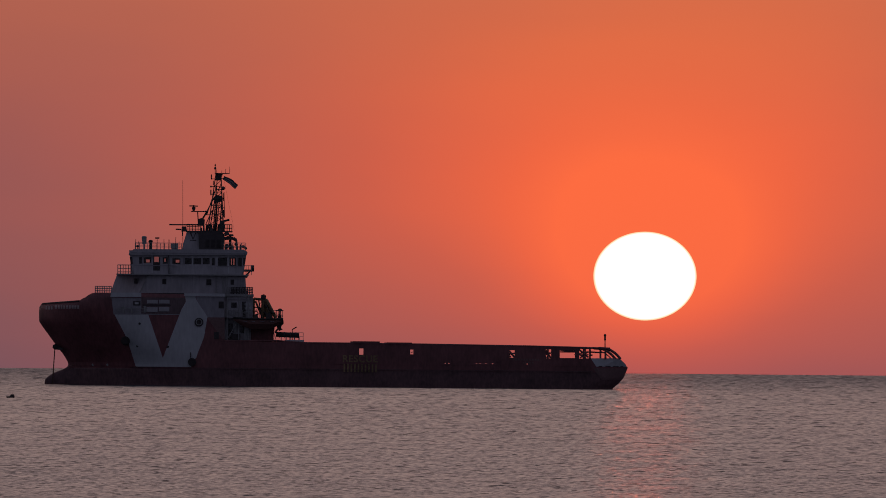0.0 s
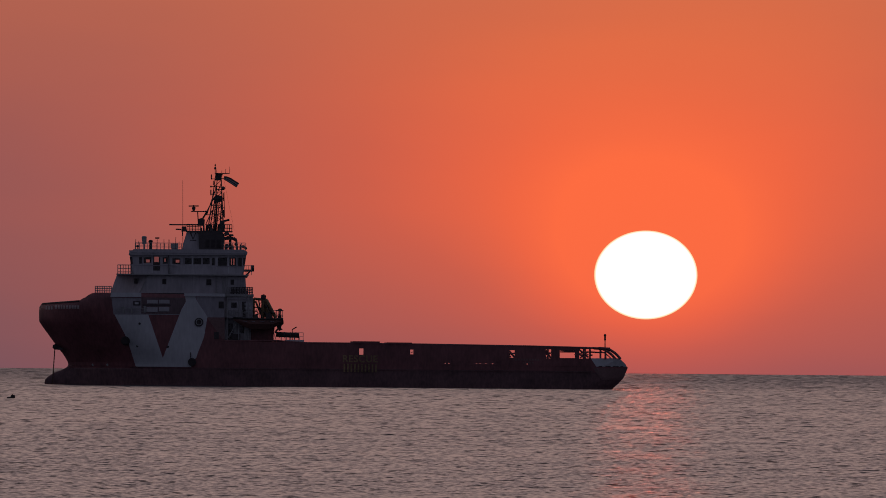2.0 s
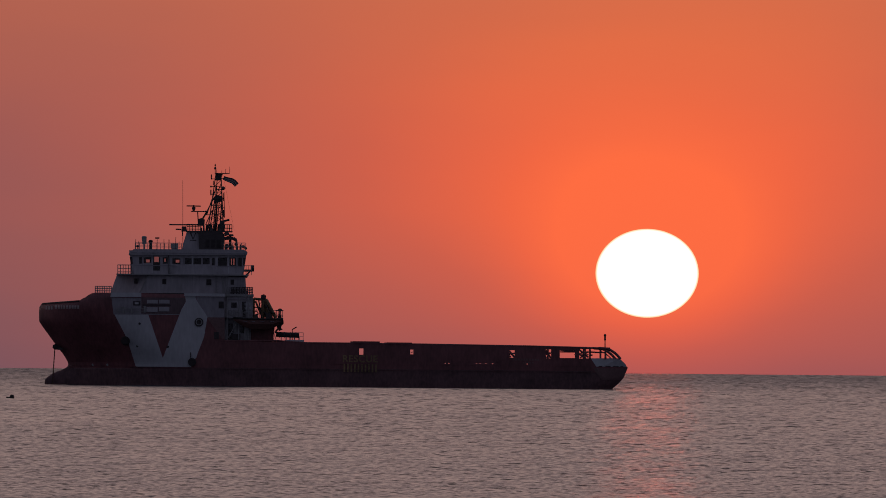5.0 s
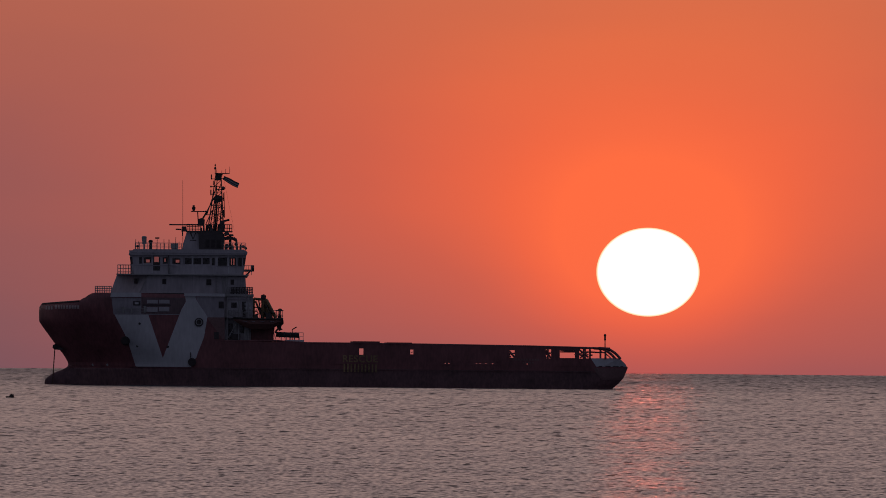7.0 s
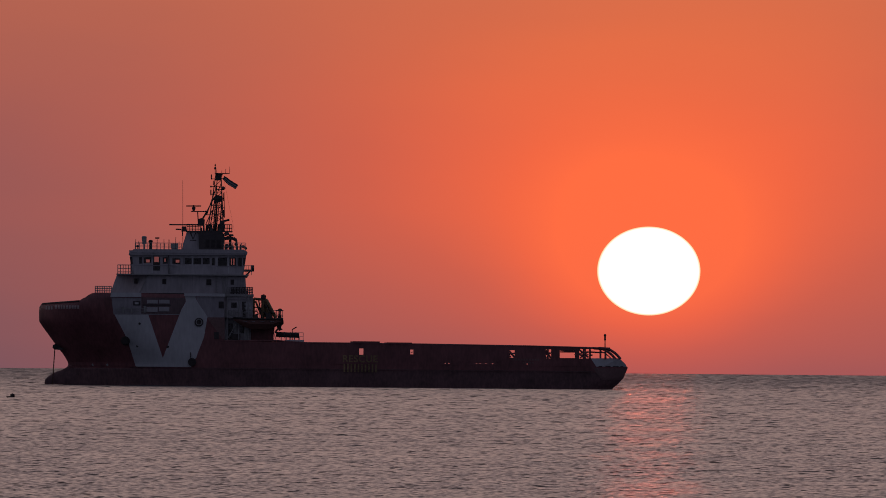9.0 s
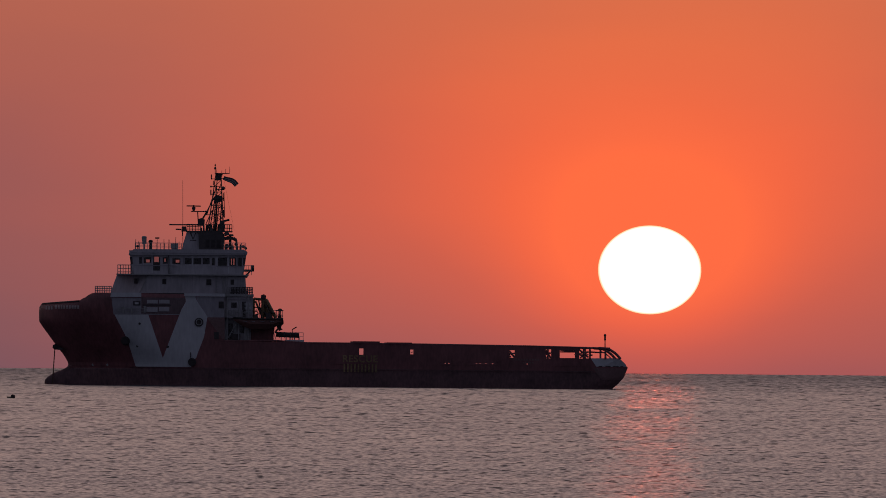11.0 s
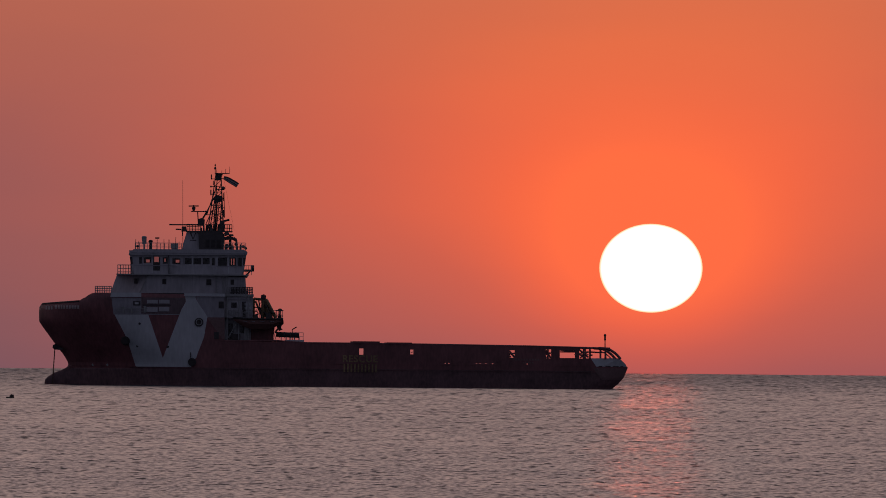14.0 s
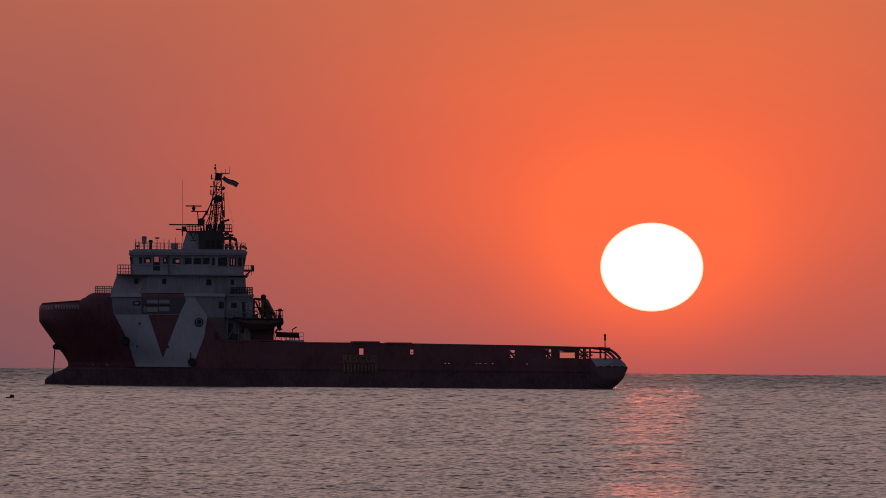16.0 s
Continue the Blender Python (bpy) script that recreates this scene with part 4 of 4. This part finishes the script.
# ---- davit, boat, raft ----
davit = empty("boat_davit")
davit.parent = ship
tagged(davit, "dull ochre boat davit with a bent lifting arm")
for a, b, r in (((-10.20, 8.51), (-10.22, 11.03), 0.16), ((-10.22, 10.95), (-8.64, 10.82), 0.17), ((-10.00, 10.67), (-9.05, 8.52), 0.13), ((-9.00, 10.82), (-9.12, 8.52), 0.22), ((-8.71, 10.89), (-8.28, 10.18), 0.24), ((-8.35, 10.32), (-7.40, 8.53), 0.22), ((-9.35, 9.81), (-8.70, 9.03), 0.12), ((-8.71, 10.61), (-8.41, 8.52), 0.10)):
    part("beam", tube((a[0], -6.0, a[1]), (b[0], -6.0, b[1]), r, n=8), OCHRE, davit)
part("winch_block", slab([(-9.28, 10.80), (-8.30, 10.75), (-7.75, 8.55), (-9.05, 8.55)], -5.9, -5.4), OCHRE, davit, "dull ochre winch casing in the davit")
part("sheave", tube((-8.97, -6.25, 11.18), (-8.97, -5.75, 11.18), 0.34, n=14), DARK, davit)
part("winch", slab([(-9.29, 11.03), (-9.29, 11.43), (-8.72, 11.43), (-8.61, 11.04)], -6.3, -5.7), DARK, davit)
part("deck_platform", slab([(-11.06, 8.21), (-11.06, 8.46), (-6.47, 8.51), (-6.46, 8.25)], -6.9, -5.2), DARK, davit)
part("pedestal", slab([(-10.82, 5.55), (-10.77, 8.22), (-7.40, 8.24), (-7.72, 5.58)], -6.2, -4.6), RED, davit)
bm = bmesh.new()
for i in range(14):
    a, b = i / 14 * 6.2832, (i + 1) / 14 * 6.2832
    tube((-9.95 + 0.30 * math.cos(a), -7.0, 9.05 + 0.32 * math.sin(a)), (-9.95 + 0.30 * math.cos(b), -7.0, 9.05 + 0.32 * math.sin(b)), 0.075, n=6, bm=bm)
part("life_ring", bm, DARK, ship, "round life ring hung on the rail")
for a, b, r in (((-10.18, 9.9), (-9.2, 9.75), 0.07), ((-9.6, 10.9), (-9.2, 8.6), 0.08), ((-8.9, 10.2), (-7.7, 9.1), 0.07), ((-8.2, 9.2), (-7.3, 9.15), 0.06), ((-8.9, 9.3), (-8.2, 8.55), 0.12)):
    part("strut", tube((a[0], -6.2, a[1]), (b[0], -6.2, b[1]), r, n=6), DARK, davit)
lampost = part("work_light", tube((-6.79, -5.6, 8.54), (-6.80, -5.6, 9.47), 0.06, n=6), DARK, ship, "dark work light on a post")
part("head", ball((-6.84, -5.6, 9.55), 0.3, 0.25, 0.2, u=10, v=6), DARK, lampost)


def rescue_boat():
    x0, x1 = -12.78, -6.47
    rings = []
    for i in range(15):
        u = i / 14
        x = x0 + (x1 - x0) * u
        keel = 7.06 + 1.15 * max(0, 1 - u / 0.38) ** 1.5 + 0.95 * max(0, (u - 0.74) / 0.26) ** 1.2
        b = 1.05 * (1 - max(0, 1 - u / 0.4) ** 2 * 0.95)
        zt = 8.37 + 0.12 * max(0, 1 - u / 0.3)
        rings.append([(x, -7.9 - b, zt), (x, -7.9 - b * 0.95, (zt + keel) / 2), (x, -7.9 - b * 0.4, keel), (x, -7.9 + b * 0.4, keel), (x, -7.9 + b * 0.95, (zt + keel) / 2), (x, -7.9 + b, zt)])
    b = empty("rescue_boat")
    b.matrix_basis = SHIP_AT
    tagged(b, "dark orange rescue boat hanging in its davit", "boat")
    part("boat_hull", loft(rings), ORANGE, b)
    bm = bmesh.new()
    for a, c in zip(rings, rings[1:]):
        tube(a[0], c[0], 0.13, n=6, bm=bm)
        tube(a[5], c[5], 0.13, n=6, bm=bm)
    part("fender_tube", bm, BLACK, b, "black rubber collar")
    part("steering_console", slab([(-8.69, 8.38), (-8.63, 9.03), (-8.13, 9.25), (-7.76, 8.39)], -8.3, -7.5), DARK, b)
    part("engine", slab([(-7.20, 8.32), (-7.13, 8.72), (-6.76, 8.72), (-6.42, 8.22), (-6.40, 7.78), (-6.66, 7.55), (-6.72, 7.25), (-6.52, 7.05)]
                                 + [(-6.96, 6.86), (-7.08, 7.02), (-7.40, 6.58), (-7.62, 6.72), (-7.22, 7.18), (-7.28, 7.50)], -8.2, -7.6), BLACK, b, "black outboard engine tilted up")
    part("grab_frame", tube((-6.98, -8.0, 8.30), (-6.99, -8.0, 9.66), 0.09, n=6), DARK, b, "dark light mast with two crossbars")
    for zb, half in ((9.46, 0.50), (8.78, 0.46)):
        part("crossbar", tube((-6.94 - half, -8.0, zb), (-6.94 + half, -8.0, zb), 0.07, n=6), DARK, b)
    part("seat_back", slab([(-10.10, 8.35), (-10.05, 8.95), (-9.75, 9.02), (-9.55, 8.36)], -8.25, -7.55), DARK, b)
    for px in (-11.6, -10.6, -9.4, -8.2):
        part("grab_loop", tube((px, -9.0, 8.10), (px + 0.55, -9.0, 8.02), 0.035, n=5), SHADED_WHITE, b)
    for px in (-10.6, -7.9):
        part("lifting_sling", tube((px, -7.9, 8.35), (-8.97, -6.4, 11.0), 0.025, n=5), DARK, b)


rescue_boat()

raft = empty("life_raft")
raft.matrix_basis = SHIP_AT
tagged(raft, "black life raft canister on a steel rack", "life raft")
rz = 6.39
part("canister", tube((-7.35, -6.5, rz + 0.05), (-4.40, -6.5, rz - 0.06), 0.33, n=16), BLACK, raft)
for px in (-6.95, -6.30, -5.59, -4.87):
    part("strap", tube((px, -6.5, rz), (px + 0.12, -6.5, rz), 0.36, n=16), DARK, raft)
for px in (-6.73, -6.08, -5.51, -5.01, -4.43):
    part("rack_leg", box(px, px + 0.1, -6.7, -6.3, 5.38, rz - 0.2), STEEL, raft)
part("rack_base", box(-6.15, -3.79, -7.4, -4.8, 5.43, 5.75), WHITE, ship)
lp = part("lamp_post", tube((-5.27, -6.0, 5.46), (-5.27, -6.0, 7.11), 0.06, n=6), DARK, ship, "bent lamp post over the rail")
part("lamp_arm", tube((-5.27, -6.0, 7.08), (-4.70, -6.0, 7.41), 0.07, n=6), DARK, lp)
for px, py in ((-7.53, 5.87), (-7.74, 5.87)):
    part("stay", tube((px, -6.5, py - 0.5), (px + 0.3, -6.5, py + 0.9), 0.04, n=5), STEEL, ship)

# ---- cargo deck and its rails ----
part("cargo_deck", box(FC_END, 36.31, -7.4, 7.4, DECK_Z + 0.004, DECK_Z + 0.06), DECK, ship, "worn green cargo deck")
RAIL_TOP = [(-14.41, 5.52), (-7.23, 5.62), (-3.57, 5.38), (2.0, 5.37), (11.44, 5.33), (25.08, 5.21), (35.14, 5.03)]
holes = [(3.24, 3.77, 3.95, 4.75), (9.73, 10.12, 4.05, 4.66),
         (22.29, 23.01, 3.73, 4.70), (26.96, 27.64, 3.70, 4.85),
         (28.75, 30.69, 3.76, 4.76), (31.19, 32.49, 3.71, 4.93)]
for px in (14.15, 14.58, 18.10, 18.57, 19.29, 20.15, 24.57):
    holes.append((px, px + 0.15, 2.90, 2.99))
WALL_END = 32.52 + 0.6
for side, y in (("port", -8.0), ("starboard", 7.78)):
    shift = lambda x: 0.0 if y < 0 else 15.8 * (0.0262 + (x + -13.77) / 1402)
    rail_wall = part("cargo_rail", wall(FC_END, WALL_END - (0.6 if y < 0 else 0), DECK_Z - 0.05, lambda x: lerp_table(RAIL_TOP, x), y, y + 0.22, [(h[0] + shift(h[0]), h[1] + shift(h[1]), h[2], h[3]) for h in holes]), RED, ship, "dark red cargo rail plating with openings")
    part("cap_plate", box(2.39, 5.84, y - 0.1, y + 0.4, 5.36, 5.66), RED, rail_wall)
    part("cap_plate", box(6.77, 9.93, y - 0.1, y + 0.4, 5.29, 5.55), RED, rail_wall)
    bm = bmesh.new()
    for (a, za), (b, zb) in zip([(p[0], p[1]) for p in RAIL_TOP], [(p[0], p[1]) for p in RAIL_TOP[1:]]):
        tube((a, y + 0.1, za), (b, y + 0.1, zb), 0.12, n=8, bm=bm)
    part("top_pipe", bm, RED, rail_wall)
    ym = y + 0.11
    for a, b, r in (((28.75, 4.54), (30.69, 4.52), 0.07), ((29.40, 4.76), (30.69, 4.63), 0.10), ((31.19, 4.85), (32.42, 3.85), 0.11), ((32.41, 4.64), (31.34, 3.77), 0.09), ((31.76, 4.93), (31.77, 3.71), 0.09), ((31.20, 4.20), (32.42, 4.21), 0.06),
                    ((22.29, 4.63), (23.01, 3.77), 0.13), ((22.29, 4.20), (23.01, 4.31), 0.10), ((26.95, 4.74), (27.61, 3.74), 0.12), ((26.96, 4.20), (27.60, 4.39), 0.13), ((27.24, 4.89), (27.25, 3.67), 0.12), ((9.80, 4.30), (10.08, 4.35), 0.05)):
        part("lattice_bar", tube((a[0], ym, a[1]), (b[0], ym, b[1]), r, n=6), RED, rail_wall)
    for i in range(23):
        px = FC_END + 2.0 + i * 1.93
        if not any(h[0] - 0.3 < px < h[1] + 0.3 for h in holes):
            part("frame_rib", box(px, px + 0.07, y - 0.03 if y < 0 else y + 0.2, y + 0.02 if y < 0 else y + 0.25, DECK_Z + 0.3, lerp_table(RAIL_TOP, px) - 0.15), RED, rail_wall)
    # open stern frame
    for a, b, r in (((32.52, 4.57), (34.57, 4.48), 0.08), ((32.59, 5.01), (32.60, 3.64), 0.12), ((32.49, 4.14), (32.92, 4.15), 0.1), ((34.56, 5.02), (34.58, 3.66), 0.13)):
        part("frame_bar", tube((a[0], ym, a[1]), (b[0], ym, b[1]), r, n=6), RED, rail_wall)
    bm = bmesh.new()
    curve = [(33.70, 5.05), (34.71, 5.00), (35.21, 4.81), (35.72, 4.49), (36.15, 4.10), (36.51, 3.68)]
    for a, b in zip(curve, curve[1:]):
        tube((a[0], ym, a[1]), (b[0], ym, b[1]), 0.17, n=8, bm=bm)
    inner = [(34.57, 4.66), (35.14, 4.42), (35.65, 4.03), (35.94, 3.74)]
    for a, b in zip(inner, inner[1:]):
        tube((a[0], ym, a[1]), (b[0], ym, b[1]), 0.07, n=6, bm=bm)
    part("stern_hoop", bm, RED, rail_wall, "dark red curved stern hoop")
    pts = [(32.71, 3.75), (36.37, 3.78), (36.80, 3.39), (37.17, 3.04), (37.46, 2.46), (33.58, 2.43)]
    sgn = -1 if y < 0 else 1
    bm = bmesh.new()
    ring = []
    for d in (0.03, 0.25):
        ring.append([bm.verts.new((px, sgn * (half_beam(min(px, 37.46), 2.6) + 0.03 - d), pz)) for px, pz in pts])
    bm.faces.new(ring[0]), bm.faces.new(ring[1][::-1])
    for i in range(6):
        j = (i + 1) % 6
        bm.faces.new((ring[0][j], ring[0][i], ring[1][i], ring[1][j]))
    part("quarter_plate", slab([(32.28, 3.75), (32.78, 3.75), (33.65, 2.43), (32.29, 2.42)], y + 0.02, y + 0.2), RED, rail_wall)
    part("stern_bulwark", bm, WHITE, rail_wall, "white stern bulwark plate")
paint("white_quarter", table((33.00, 2.71), (33.15, 2.28), (34.17, 1.00)), [(z, x - 0.05) for z, x in STERN_T], 1.01, 2.49, FAINT, ship, nx=10, nz=8, label="dull pale stern quarter paint")
for a, b in ((33.72, 34.15), (34.58, 35.23), (35.59, 36.24), (36.52, 36.88)):
    part("freeing_slot", box(a, b, side_y(b, 2.6, 0.08), side_y(b, 2.6, -0.3), 2.69, 2.80), DARK, ship)
pole = part("stern_light_pole", tube((34.58, -6.5, 3.37), (34.55, -6.5, 6.75), 0.085, 0.06, 8), DARK, ship, "thin dark stern light pole")
part("lantern", ball((34.55, -6.5, 6.67), 0.17, 0.17, 0.2, u=8, v=6), DARK, pole)
part("lantern", tube((34.55, -6.5, 6.03), (34.55, -6.5, 6.46), 0.12, n=8), DARK, pole)

# ---- flag in stiff strips ----
flag = empty("flag", -14.26 + -13.77, -0.6, 26.62)
tagged(flag, "drooping dark blue and white flag on the mast", "flag")
STRIPS, FW, FH = 9, 0.235, 0.66
strips = []
for i in range(STRIPS):
    drop = FH * (0.78 + 0.22 * math.sin(min(i / 5, 1) * 1.57))
    bm = box(-0.02, FW + 0.05, -0.012, 0.012, -drop, 0)
    strips.append(part("flag_strip", bm, CLOTH, flag))
    for z0, z1 in ((-0.50 * drop, -0.34 * drop), (-0.86 * drop, -0.70 * drop)):
        part("stripe", box(-0.021, FW + 0.051, -0.016, 0.016, z0, z1), PALE, strips[-1], "pale stripe of the flag")

# ---- a small float on the water ----
float_buoy = empty("buoy", *BUOY_AT)
tagged(float_buoy, "small dark block-shaped float on the water", "buoy")
part("raft_base", loft([[(-0.40, -0.12, -0.06), (0.27, -0.14, -0.06), (0.27, 0.14, -0.06), (-0.40, 0.12, -0.06)], [(-0.44, -0.10, 0.05), (0.29, -0.15, 0.07), (0.29, 0.15, 0.07), (-0.44, 0.10, 0.05)]]), FLOATS, float_buoy)
part("block", loft([[(-0.10, -0.13, 0.05), (0.28, -0.13, 0.05), (0.28, 0.13, 0.05), (-0.10, 0.13, 0.05)], [(-0.07, -0.11, 0.22), (0.25, -0.11, 0.23), (0.25, 0.11, 0.23), (-0.07, 0.11, 0.22)]]), FLOATS, float_buoy)
part("ring", tube((0.02, -0.02, 0.22), (0.10, 0.02, 0.27), 0.03, n=6), RUST, float_buoy)


# ---- what moves ----
def motions():
    walk(sun_disc, [(t, pose(91.40 + 3.04 * t / 16, 3575, 41.30 + 4.10 * t / 16)) for t in range(0, 17, 2)])
    # two wave trains run through one another
    walk(sea, [(t, pose(0.33 * (t - 8), -1.0 * t, -0.19 + 0.010 * math.sin(1.9 * t))) for t in range(17)])
    walk(ripples, [(t, pose(-0.33 * (t - 8), -0.8 * t, -0.19 - 0.010 * math.sin(1.9 * t))) for t in range(17)])
    # the upper scanner turns once in 2.4 s
    walk(scanner, [(i * 0.25, pose(*RADAR, 0, 0, -(i * 0.25 - 0.42) / 2.4 * 360)) for i in range(65)])
    # the flag droops aft and ripples
    rows = [[] for _ in strips]
    for i in range(81):
        t = i * 0.2
        x, y, z = 0.0, 0.0, 0.0
        for k in range(STRIPS):
            sag = 20 + 8 * math.sin(5.2 * t - 0.75 * k) + 8 * math.sin(2.1 * t + 0.4 * k) + 1.8 * k
            yaw = 20 * math.sin(6.3 * t - 0.85 * k) * (0.3 + 0.12 * k)
            m = pose(x, y, z, 0, sag, yaw)
            rows[k].append((t, m))
            step = m.to_3x3() @ Vector((FW, 0, 0))
            x, y, z = x + step.x, y + step.y, z + step.z
    for ob, r in zip(strips, rows):
        walk(ob, r)
    walk(float_buoy, [(i * 0.5, pose(BUOY_AT[0] + 0.05 * math.sin(i * 0.37), BUOY_AT[1], BUOY_AT[2] - 0.05 + 0.04 * math.sin(i * 1.1), 0, 5 * math.sin(i * 0.9), 8 * math.sin(i * 0.3))) for i in range(33)])


motions()
